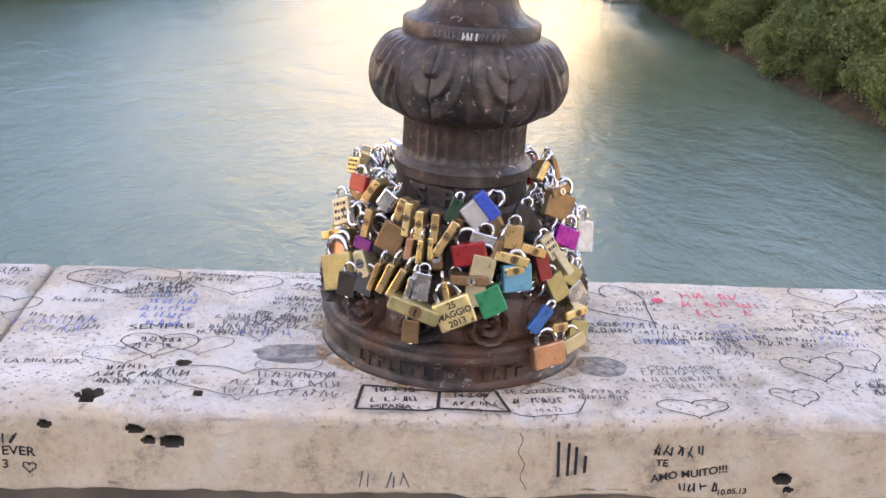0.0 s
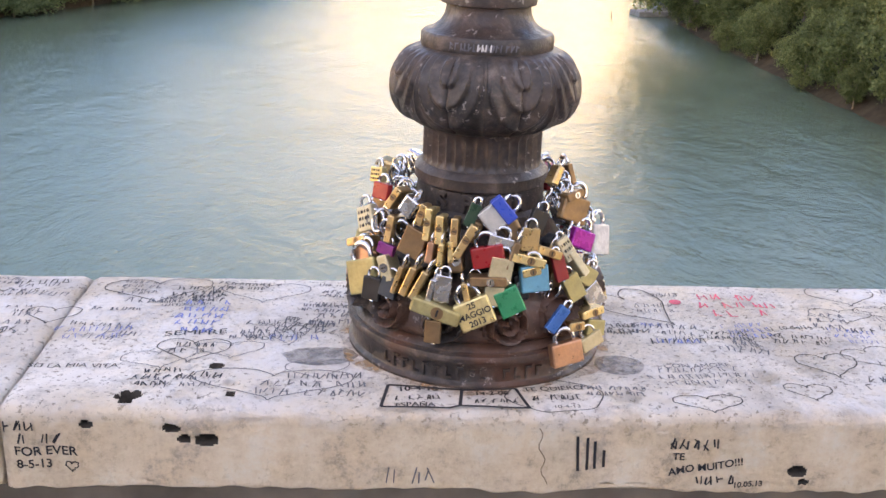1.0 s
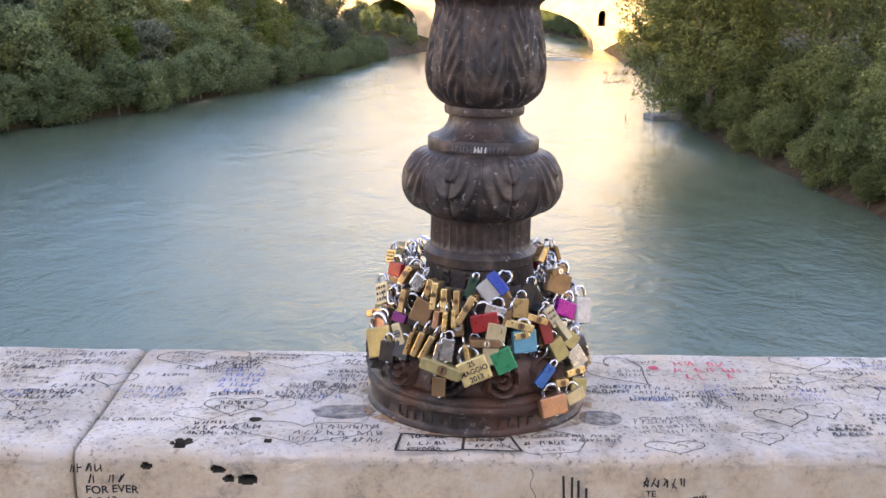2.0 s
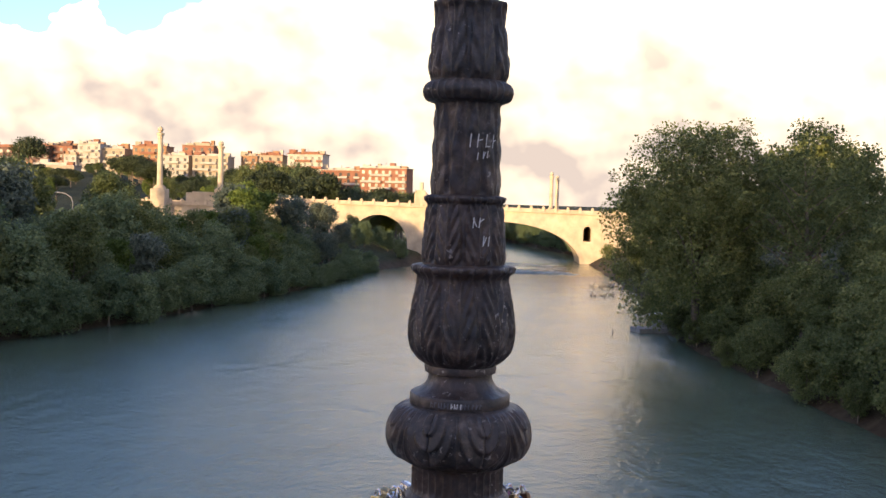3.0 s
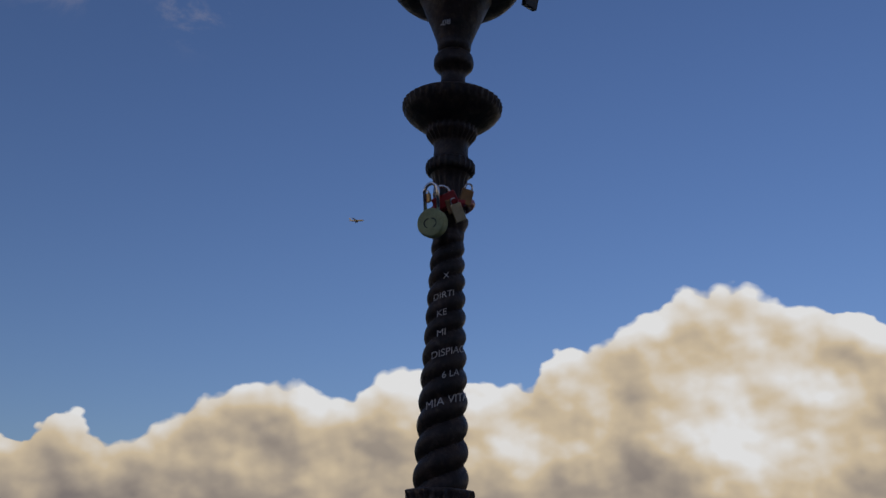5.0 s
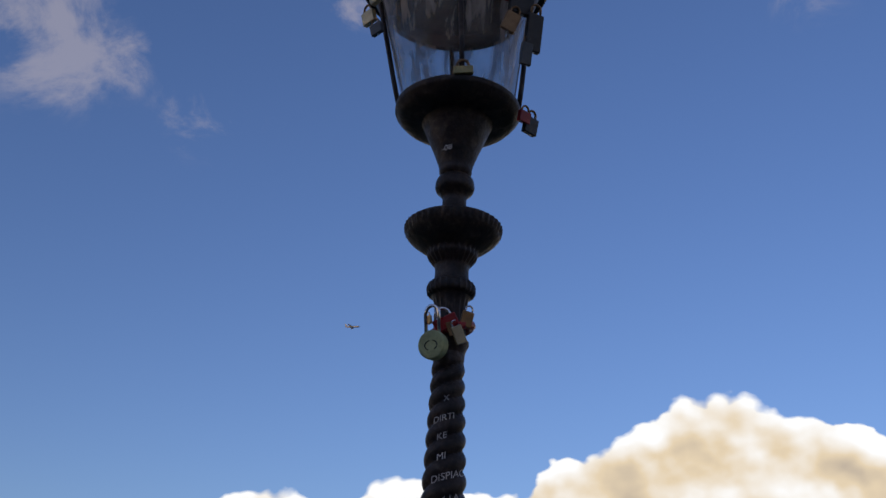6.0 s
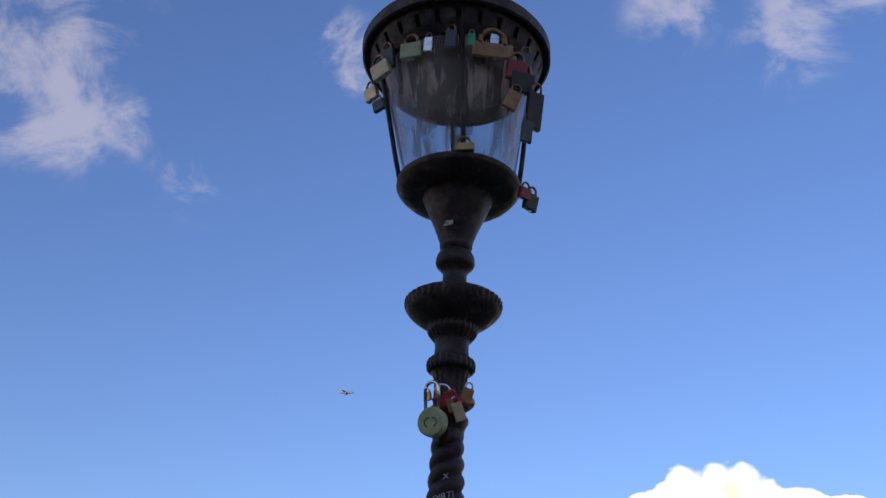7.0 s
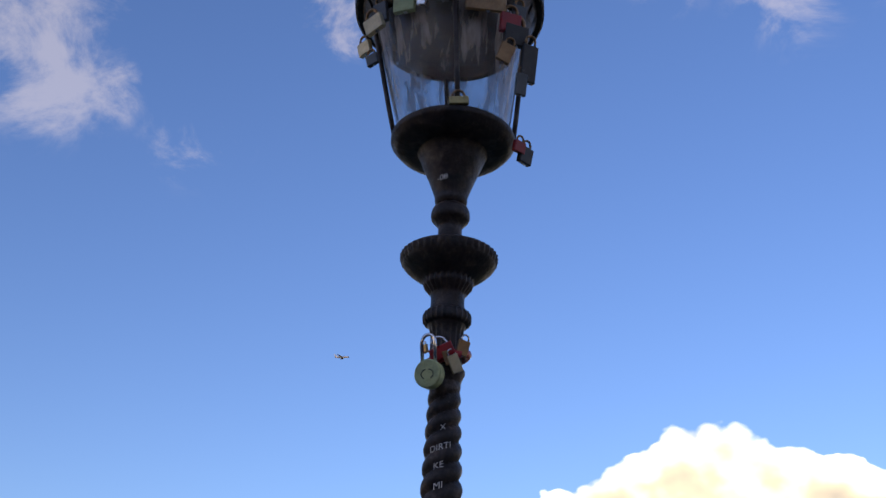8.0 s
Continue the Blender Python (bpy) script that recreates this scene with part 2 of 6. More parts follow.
def make_leaf(name, dark, light, trans=0.25):
    m = Mat(name, 0.6, 0.0, 0.25)
    g = m.n("ShaderNodeNewGeometry")
    oi = m.n("ShaderNodeObjectInfo")
    c = m.ramp(g.outputs["Random Per Island"], [(0.0, dark), (1.0, light)])
    t = m.ramp(oi.outputs["Random"], [(0.0, (0.75, 0.8, 0.75)), (1.0, (1.25, 1.2, 1.1))])
    c = m.mix(1.0, c, t, "MULTIPLY")
    m.color(c)
    tr = m.n("ShaderNodeBsdfTranslucent")
    m.link(c, tr.inputs[0])
    mx = m.n("ShaderNodeMixShader")
    mx.inputs[0].default_value = trans
    m.link(m.b.outputs[0], mx.inputs[1])
    m.link(tr.outputs[0], mx.inputs[2])
    m.link(mx.outputs[0], m.nt.nodes["Material Output"].inputs[0])
    return m.m


def make_glass():
    m = Mat("old_lantern_glass", 0.08)
    tr, gl, mx = m.n("ShaderNodeBsdfTransparent"), m.n("ShaderNodeBsdfGlossy"), m.n("ShaderNodeMixShader")
    lw = m.n("ShaderNodeLayerWeight")
    fr = m.n("ShaderNodeMath")
    fr.operation = "POWER"
    m.link(lw.outputs["Facing"], fr.inputs[0])
    fr.inputs[1].default_value = 3.0
    tr.inputs[0].default_value = (0.93, 0.95, 0.95, 1)
    gl.inputs["Roughness"].default_value = 0.06
    m.link(fr.outputs[0], mx.inputs[0])
    m.link(tr.outputs[0], mx.inputs[1])
    m.link(gl.outputs[0], mx.inputs[2])
    # a film of old dust, thicker towards the crown
    df, m2 = m.n("ShaderNodeBsdfDiffuse"), m.n("ShaderNodeMixShader")
    df.inputs[0].default_value = (0.42, 0.36, 0.30, 1)
    streak = m.ramp(m.noise(26, 5, 0.6, 0.3, (1, 1, 0.06)), [(0.38, (0.20,) * 3), (0.52, (0.46,) * 3), (0.62, (0.92,) * 3)])
    sp = m.n("ShaderNodeSeparateXYZ")
    m.link(m.co, sp.inputs[0])
    hi = m.n("ShaderNodeMath")
    hi.operation = "MULTIPLY_ADD"
    m.link(m.noise(22, 5, 0.6), hi.inputs[0])
    hi.inputs[1].default_value = 0.10
    m.link(sp.outputs[2], hi.inputs[2])
    thick = m.n("ShaderNodeMapRange")
    for k, v in (("From Min", 2.55), ("From Max", 2.72), ("To Min", 0.10), ("To Max", 0.95)):
        thick.inputs[k].default_value = v
    m.link(hi.outputs[0], thick.inputs["Value"])
    dust = m.mix(1.0, streak, thick.outputs[0], "MULTIPLY")
    m.link(dust, m2.inputs[0])
    m.link(mx.outputs[0], m2.inputs[1])
    m.link(df.outputs[0], m2.inputs[2])
    m.link(m2.outputs[0], m.nt.nodes["Material Output"].inputs[0])
    return m.m


IRON, RUSTY_IRON = make_iron("weathered_cast_iron", 0.22), make_iron("rusted_cast_iron", 0.75)
DARK_IRON = make_iron("darker_cast_iron", 0.1, 0.15, 0.3)
STONE, WATER, GLASS = make_stone(), make_water(), make_glass()
# near-black colour that paints shade into the coping's holes
HOLE_SHADE = simple("painted_hole_shade", (0.035, 0.029, 0.024), 0.95, 0, 0.4, 60)


def make_bank():
    m = Mat("bank_soil_and_grass", 0.95, 0, 0.2)
    grass = m.ramp(m.noise(0.3, 6, 0.65), [(0.35, (0.020, 0.026, 0.010)), (0.65, (0.042, 0.048, 0.020))])
    soil = m.ramp(m.noise(0.8, 6, 0.65), [(0.35, (0.034, 0.025, 0.015)), (0.65, (0.075, 0.058, 0.039))])
    sp = m.n("ShaderNodeSeparateXYZ")
    m.link(m.co, sp.inputs[0])
    ad = m.n("ShaderNodeMath")
    m.link(sp.outputs[2], ad.inputs[0])
    m.link(m.noise(0.25, 5), ad.inputs[1])
    mr = m.n("ShaderNodeMapRange")
    mr.inputs["From Min"].default_value, mr.inputs["From Max"].default_value = -11.4, -10.4
    m.link(ad.outputs[0], mr.inputs["Value"])
    m.color(m.mix(mr.outputs[0], soil, grass))
    m.bump(m.noise(1.5, 6, 0.7), 0.5, 0.3)
    return m.m


GRASS_EARTH = make_bank()
BARK = simple("bark", (0.14, 0.118, 0.092), 0.9, 0, 0.4, 3)
PALE = simple("pale_bridge_stone", (0.44, 0.365, 0.265), 0.85, 0, 0.22, 0.35)
WALLSTONE = simple("dark_wall_stone", (0.17, 0.145, 0.12), 0.9, 0, 0.45, 7)
ASPHALT = simple("asphalt", (0.055, 0.055, 0.055), 0.9, 0, 0.3, 6)
LEAF_R = make_leaf("poplar_leaves", (0.092, 0.120, 0.046), (0.20, 0.23, 0.098), 0.4)
LEAF_L = make_leaf("willow_scrub_leaves", (0.105, 0.150, 0.082), (0.19, 0.245, 0.13), 0.36)
LEAF_G = make_leaf("grey_willow_leaves", (0.092, 0.118, 0.10), (0.18, 0.22, 0.18), 0.36)
LEAF_B = make_leaf("bright_green_leaves", (0.075, 0.12, 0.028), (0.16, 0.215, 0.06), 0.32)
LEAF_D = make_leaf("pine_foliage", (0.026, 0.042, 0.022), (0.062, 0.080, 0.040))


# ---- mesh helpers ----
def mesh_of(name, verts, faces, smooth=False):
    me = bpy.data.meshes.new(name)
    me.from_pydata(verts, [], faces)
    if smooth:
        me.polygons.foreach_set("use_smooth", [True] * len(me.polygons))
    me.update()
    return me


def put_mesh(name, me, mat, parent=None, label=""):
    ob = new(name, me)
    if mat and not me.materials:
        me.materials.append(mat)
    if parent:
        ob.parent = parent
    if label:
        tagged(ob, label)
    return ob


def part(name, bm, mat, parent=None, label="", smooth=False):
    me = bpy.data.meshes.new(name)
    if smooth:
        for f in bm.faces:
            f.smooth = True
    bm.to_mesh(me)
    bm.free()
    return put_mesh(name, me, mat, parent, label)


def holder(name, at=(0, 0, 0), rz=0.0):
    ob = new(name)
    ob.empty_display_size = 0.2
    ob.matrix_basis = pose(*at, 0, 0, rz)
    return ob


def box(bm, c, s, bevel=0.0, m=None):
    r = bmesh.ops.create_cube(bm, size=1.0)
    vs = r["verts"]
    bmesh.ops.scale(bm, verts=vs, vec=s)
    if bevel:
        es = list({e for v in vs for e in v.link_edges})
        r = bmesh.ops.bevel(bm, geom=es, offset=bevel, segments=2, affect="EDGES", profile=0.5)
        vs = list({v for f in r["faces"] for v in f.verts} | {v for v in vs if v.is_valid})
        seen, todo = set(vs), list(vs)
        while todo:
            v = todo.pop()
            for e in v.link_edges:
                o = e.other_vert(v)
                if o not in seen:
                    seen.add(o)
                    todo.append(o)
        vs = list(seen)
    bmesh.ops.transform(bm, matrix=Matrix.Translation(c) @ (m or Matrix()), verts=vs)
    return vs


def lathe(name, prof, mat, parent, seg=64, mod=None, fine=None, label="", closed=True):
    """A turned part: prof is (radius, height) from below upwards; mod(phi, z, r) gives the radius; phi 0 faces the camera's side."""
    if fine:
        out = []
        for (r0, z0), (r1, z1) in zip(prof, prof[1:]):
            k = max(1, int(math.hypot(r1 - r0, z1 - z0) / fine))
            out += [(r0 + (r1 - r0) * i / k, z0 + (z1 - z0) * i / k) for i in range(k)]
        prof = out + [prof[-1]]
    vs, fs = [], []
    for r, z in prof:
        for i in range(seg):
            p = 2 * math.pi * i / seg
            q = mod(p if p <= math.pi else p - 2 * math.pi, z, r) if mod else r
            vs.append((q * math.sin(p), -q * math.cos(p), z))
    for j in range(len(prof) - 1):
        for i in range(seg):
            k = (i + 1) % seg
            fs.append((j * seg + i, j * seg + k, (j + 1) * seg + k, (j + 1) * seg + i))
    if closed:
        n = len(prof) - 1
        fs.append(tuple(range(seg - 1, -1, -1)))
        fs.append(tuple(n * seg + i for i in range(seg)))
    me = mesh_of(name, vs, fs, True)
    me.set_sharp_from_angle(angle=radians(38))
    return put_mesh(name, me, mat, parent, label)


def spline(pts, k=6):
    """Catmull-Rom through a few control points of a profile."""
    out = []
    P = [pts[0]] + list(pts) + [pts[-1]]
    for a, b, c, d in zip(P, P[1:], P[2:], P[3:]):
        for i in range(k):
            t = i / k
            out.append(tuple(0.5 * (2 * b[j] + (c[j] - a[j]) * t + (2 * a[j] - 5 * b[j] + 4 * c[j] - d[j]) * t * t
                                    + (3 * b[j] - a[j] - 3 * c[j] + d[j]) * t ** 3) for j in range(2)))
    return out + [tuple(pts[-1])]


def tube(bm, pts, rad, seg=8):
    """A round bar along points; rad a number or one for each point."""
    pts = [Vector(p) for p in pts]
    rings = []
    for i, p in enumerate(pts):
        t = (pts[min(i + 1, len(pts) - 1)] - pts[max(i - 1, 0)]).normalized()
        a = t.cross(Vector((0.13, 0.27, 0.95)) if abs(t.z) < 0.9 else Vector((1, 0.1, 0))).normalized()
        b = t.cross(a)
        r = rad[i] if isinstance(rad, (list, tuple)) else rad
        rings.append([bm.verts.new(p + (a * math.cos(2 * math.pi * k / seg) + b * math.sin(2 * math.pi * k / seg)) * r) for k in range(seg)])
    for u, v in zip(rings, rings[1:]):
        for k in range(seg):
            bm.faces.new((u[k], u[(k + 1) % seg], v[(k + 1) % seg], v[k]))
    bm.faces.new(rings[0][::-1])
    bm.faces.new(rings[-1])


# ---- river, banks and hill ----
WATER_Z = -12.7
water = put_mesh("water", mesh_of("water", [(-3000, -300, WATER_Z), (3000, -300, WATER_Z), (3000, 4500, WATER_Z), (-3000, 4500, WATER_Z)], [(0, 1, 2, 3)]), WATER)
tagged(water, "grey-green rippled river reflecting evening sky", "river", kind="structure")


def lerp(v, pts):
    for (a, fa), (b, fb) in zip(pts, pts[1:]):
        if v <= b:
            t = max(0.0, (v - a) / (b - a))
            return fa + (fb - fa) * t
    return pts[-1][1]


def left_edge(y):
    return lerp(y, [(-300, -75), (20, -62), (95, -46.7), (110, -41), (135, -35), (166, -29), (202, -25.5), (235, -17), (262, -15), (300, -16), (420, -70), (900, -300)])


def right_edge(y):
    return lerp(y, [(-300, 40), (20, 34), (64, 26), (79, 23.7), (104, 21), (125, 19.8), (145, 21), (170, 23.6), (257, 24), (300, 24), (420, 2), (900, -160)])


def ground_z(x, y):
    l, r = left_edge(y), right_edge(y)
    n = noise.noise((x * 0.08, y * 0.08, 0)) * 0.6 + noise.noise((x * 0.3, y * 0.3, 4)) * 0.25
    if l < x < r:
        return WATER_Z - 0.4 - min(x - l, r - x, 4) * 0.4
    d = (l - x) if x <= l else (x - r)
    z = WATER_Z - 0.3 + 1.6 * min(1, d / 3) + 3.4 * min(1, max(0, d - 2) / 14) + n
    if x <= l:
        z += 7 * min(1, max(0, d - 45) / 40)
        z += 11 * min(1, max(0, y - 300 - 0.3 * (x + 100)) / 130) * min(1, max(0, d - 20) / 60)
    else:
        z += 6.5 * min(1, max(0, d - 12) / 30)
    return z


def axis(stops):
    out = []
    for (a, s), (b, _) in zip(stops, stops[1:]):
        k = max(1, int((b - a) / s))
        out += [a + (b - a) * i / k for i in range(k)]
    return out + [stops[-1][0]]


xs = axis([(-3000, 300), (-900, 60), (-250, 12), (-110, 4), (-65, 1.5), (70, 5), (140, 20), (300, 80), (900, 300), (3000, 300)])
ys = axis([(-300, 40), (-20, 6), (40, 2), (300, 6), (520, 30), (900, 150), (4500, 300)])
vs = [(x, y, ground_z(x, y)) for y in ys for x in xs]
nx = len(xs)
fs = [(j * nx + i, j * nx + i + 1, (j + 1) * nx + i + 1, (j + 1) * nx + i) for j in range(len(ys) - 1) for i in range(nx - 1)]
ground = put_mesh("ground", mesh_of("ground", vs, fs, True), GRASS_EARTH)
tagged(ground, "grassy river banks with muddy edges rising to a hill", "ground", kind="structure")


# ---- the parapet and deck of the bridge that the camera stands on ----
PAR = pose(0, 0, 0, 0, 0, 4.8)
PITS = [(-0.508, -0.230, 0.016, 0.09), (-0.365, -0.225, 0.006, 0.03), (-0.40, -0.135, 0.010, 0.02), (0.21, -0.215, 0.022, 0.008), (0.44, -0.15, 0.026, 0.012),
        (-0.37, -0.19, 0.010, 0.012), (-0.31, -0.215, 0.03, 0.005), (0.25, -0.24, 0.035, 0.005), (-0.43, -0.245, 0.03, 0.006), (0.52, -0.13, 0.02, 0.004)]
FACE_PITS = [(-0.442, 0.968, 0.008, 0.06), (-0.392, 0.950, 0.011, 0.08), (-0.425, 0.951, 0.006, 0.03), 
             (0.464, 0.905, 0.010, 0.06), (0.474, 0.887, 0.006, 0.05), (-0.56, 0.972, 0.006, 0.03)]


def relief(p, seed):
    return noise.noise(p * 6 + Vector((seed, 0, 0))) * 0.0030 + noise.noise(p * 22 + Vector((seed, 3, 0))) * 0.0010


def slab(name, x0, x1, parent, seed):
    """A coping stone: cross-section run along x, front edge rounded and chipped, with pits."""
    F, B, T, D, R = -0.268, 0.238, 1.0, 0.872, 0.020
    sec = [(B - 0.03, D - 0.02), (B, D), (B, T - 0.012), (B - 0.012, T)]
    k = 150 if seed == 11.0 else 50
    sec += [(B - 0.02 + (F + R + 0.006 - B + 0.02) * i / k, T) for i in range(k + 1)]
    sec += [(F + R - R * math.sin(a), T - R + R * math.cos(a)) for a in [math.pi / 2 * i / 6 for i in range(1, 7)]]
    k = 40 if seed == 11.0 else 14
    sec += [(F, T - R - (T - R - D) * i / k) for i in range(1, k + 1)]
    sec += [(F + 0.015, D - 0.006), (F + 0.06, D - 0.008)]
    # vertices in the deep holes; their faces get the painted shade colour
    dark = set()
    n = int((x1 - x0) / (0.0032 if seed == 11.0 else 0.012))
    vs = []
    for i in range(n + 1):
        x = x0 + (x1 - x0) * i / n
        e = min(x - x0, x1 - x)
        for y, z in sec:
            p = Vector((x, y, z))
            g = relief(p, seed) + noise.noise(p * 70) * 0.0006
            top, front = z > T - 0.011, y < F + 0.004
            edge = max(0.0, 1 - abs((y - F) + (T - z)) / 0.05)
            chip = max(0.0, noise.noise(p * 14 + Vector((seed, 9, 2))) - 0.22) * 0.03 * edge
            dz = g - chip
            dy = -g * 0.7 + chip if not top else 0.0
            for px, py, pr, pd in PITS:
                if abs(x - px) > pr * 1.6 or abs(y - py) > pr * 1.6:
                    continue
                q = math.hypot(x - px, y - py) / pr * (1 + 0.32 * noise.noise(p * 60))
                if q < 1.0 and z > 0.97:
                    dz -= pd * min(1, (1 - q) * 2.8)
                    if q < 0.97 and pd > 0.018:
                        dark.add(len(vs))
            for px, pz, pr, pd in FACE_PITS:
                if abs(x - px) > pr * 2:
                    continue
                q = math.hypot((x - px) * 0.8, (z - pz) * 1.2) / pr * (1 + 0.35 * noise.noise(p * 70))
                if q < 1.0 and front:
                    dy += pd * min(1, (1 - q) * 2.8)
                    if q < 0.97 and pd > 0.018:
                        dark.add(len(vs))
            if front and z < D + 0.01:
                dz += 0.010 * noise.noise(Vector((x * 7, seed, 5))) + 0.006 * noise.noise(Vector((x * 26, seed, 5)))
            if e < 0.012:
                dz -= 0.006 * (1 - e / 0.012) if top else 0
                dy += 0.005 * (1 - e / 0.012) if front else 0
            vs.append((x, y + dy, z + dz))
    m = len(sec)
    fs = [(i * m + j, (i + 1) * m + j, (i + 1) * m + j + 1, i * m + j + 1) for i in range(n) for j in range(m - 1)]
    fs += [(i * m + m - 1, (i + 1) * m + m - 1, (i + 1) * m, i * m) for i in range(n)]
    fs += [tuple(range(m)), tuple(n * m + j for j in range(m - 1, -1, -1))]
    me = mesh_of(name, vs, fs, True)
    me.materials.append(STONE)
    me.materials.append(HOLE_SHADE)
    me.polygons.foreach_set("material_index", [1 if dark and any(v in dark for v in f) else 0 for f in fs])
    return put_mesh(name, me, STONE, parent)


parapet = holder("parapet")
parapet.matrix_basis = PAR
tagged(parapet, "pale travertine bridge parapet covered in marker scribbles", "parapet", kind="structure")
slab("coping_stone", -2.3, -0.685, parapet, 3.0)
main_slab = slab("coping_stone", -0.679, 1.06, parapet, 11.0)
slab("coping_stone", 1.066, 2.6, parapet, 23.0)
for k in range(12):
    for sx in (-1, 1):
        bm = bmesh.new()
        box(bm, ((-2.31 if sx < 0 else 2.61) + sx * (0.9 + 1.81 * k), -0.015, 0.935), (1.8, 0.506, 0.13), 0.012)
        part("coping_stone", bm, STONE, parapet)
# the wall's dark colour paints in the shade under the coping
bm = bmesh.new()
box(bm, (0.15, -0.005, 0.42), (48, 0.36, 0.9), 0.006)
part("wall_below", bm, WALLSTONE, parapet, "stone wall below the coping, shade put into its dark colour")
bm = bmesh.new()
box(bm, (0, -6.1, -1.2), (60, 12.6, 2.4), 0.02)
deck = part("deck", bm, ASPHALT)
deck.matrix_basis = PAR
tagged(deck, "grey asphalt bridge deck behind the parapet", "road", kind="structure")
for x in (-17, 17):
    bm = bmesh.new()
    box(bm, (x, -6.1, -8.4), (4, 11, 12), 0.1)
    pier = part("pier", bm, WALLSTONE)
    pier.matrix_basis = PAR
    tagged(pier, "stone pier under the bridge deck", "pier", kind="structure")
bm = bmesh.new()
box(bm, (0, -12.2, 0.5), (60, 0.4, 1.0), 0.02)
opposite = part("wall_opposite", bm, WALLSTONE)
opposite.matrix_basis = PAR
tagged(opposite, "plain stone parapet across the bridge road", "parapet", kind="structure")
# unseen house blocks added behind the bridge to keep the low sun off it
bm = bmesh.new()
for i, (x, w, h) in enumerate(((-178, 30, 25), (-146, 30, 26), (-112, 34, 34), (-78, 32, 34), (-46, 30, 30), (-14, 30, 24), (18, 30, 22), (50, 32, 22))):
    box(bm, (x, -75 - (i % 2) * 2, h / 2 - 7), (w, 14, h + 14), 0.1)
backdrop = part("backdrop", bm, simple("plain_house_plaster", (0.4, 0.33, 0.25), 0.9, 0, 0.15, 0.3))
tagged(backdrop, "plain plastered house fronts across the river road", "building", kind="structure")


# ---- the lamp post ----
lamp = holder("street_lamp", (0, 0, 1.0))
tagged(lamp, "ornate dark cast-iron street lamp standing on the stone parapet", "street lamp")
Z0 = 1.0


def P(pts):
    return [(r, z - Z0) for r, z in pts]


def saw(v):
    return v - math.floor(v)


def leaf_wrap(n, z0, z1, depth, off=0.0, ribs=5.0, sweep=0.9):
    """Relief of upright acanthus leaves: midrib, veins sweeping up and out, a gap between the leaves."""
    def mod(p, z, r):
        z += Z0
        v = min(1, max(0, (z - z0) / (z1 - z0)))
        u = saw((p + off) / (2 * math.pi) * n + 0.5) * 2 - 1
        a = abs(u)
        wide = 0.95 - 0.35 * v ** 3
        body = max(0.0, min(1, (wide - a) / 0.16))
        vein = 0.5 + 0.5 * math.cos(2 * math.pi * (ribs * (v - sweep * a * 0.5) + 0.1))
        rib = math.exp(-(u / 0.09) ** 2)
        lump = noise.noise(Vector((p * 9, z * 60, n))) + 0.8 * noise.noise(Vector((p * 22, z * 130, n + 7)))
        h = body * (0.55 + 0.45 * vein * min(1, a * 3)) + 0.5 * rib + 0.14 * lump
        fade = min(1, v / 0.08, (1 - v) / 0.04 + 0.25)
        return r + depth * (h - 0.6) * fade
    return mod


def bulb_mod(p, z, r):
    z += Z0
    v = (1.472 - z) / 0.118
    if not 0 <= v <= 1:
        return r
    u = saw(p / (math.pi / 4)) * 2 - 1
    a = abs(u)
    q = math.hypot(a * 0.82, max(0.0, v - 0.12))
    inside = max(0.0, min(1, (0.90 - q) / 0.06, (0.93 - a) / 0.06))
    lip = saw(q * 3.7 + 0.1)
    lip = lip ** 1.4 * min(1, (1 - lip) / 0.22)
    groove = math.exp(-(u / 0.05) ** 2)
    edge = math.exp(-((1 - a) / 0.06) ** 2)
    fade = min(1, v / 0.06, (1 - v) / 0.06)
    return r + fade * (inside * (0.0085 * lip + 0.003 * (1 - q)) - 0.004 * groove * inside + 0.004 * edge - 0.004)


lathe("base_drum", P([(0.198, 0.990), (0.205, 0.996), (0.205, 1.005), (0.1995, 1.008), (0.198, 1.010), (0.198, 1.037), (0.1995, 1.039), (0.205, 1.041), (0.207, 1.047), (0.205, 1.053),
                      (0.199, 1.055), (0.199, 1.058), (0.194, 1.063), (0.186, 1.066), (0.17, 1.067)]), RUSTY_IRON, lamp, 96, lambda p, z, r: r + 0.0012 * noise.noise((p * 5, z * 30, 1)) + 0.0006 * noise.noise((p * 19, z * 90, 1)))


def scroll_mod(p, z, r):
    z += Z0
    n, zc = 13, 1.100
    u = (saw(p / (2 * math.pi) * n) - 0.5) * 2 * math.pi / n * 0.185
    w = z - zc
    q = math.hypot(u, w)
    if q > 0.034:
        return r - 0.003
    t = math.atan2(w, u)
    spiral = 0.5 + 0.5 * math.cos(2 * math.pi * (q / 0.014 - t / (2 * math.pi)))
    return r + 0.019 * spiral * min(1, (0.034 - q) / 0.006)


lathe("scroll_band", P(spline([(0.184, 1.062), (0.193, 1.074), (0.191, 1.100), (0.180, 1.126), (0.162, 1.144), (0.148, 1.154)], 14)), RUSTY_IRON, lamp, 280, scroll_mod,
      label="band of rust-brown cast scrolls")
lathe("foot_cone", P(spline([(0.150, 1.150), (0.138, 1.168), (0.125, 1.19), (0.115, 1.205), (0.108, 1.215)], 4)), RUSTY_IRON, lamp, 64)


def flutes(n, depth, za, zb):
    def mod(p, z, r):
        z += Z0
        f = min(1, max(0, (z - za) / 0.006), max(0, (zb - z) / 0.006)) if za < z < zb else 0
        return r - depth * f * (0.5 + 0.5 * math.cos(p * n)) ** 0.6
    return mod


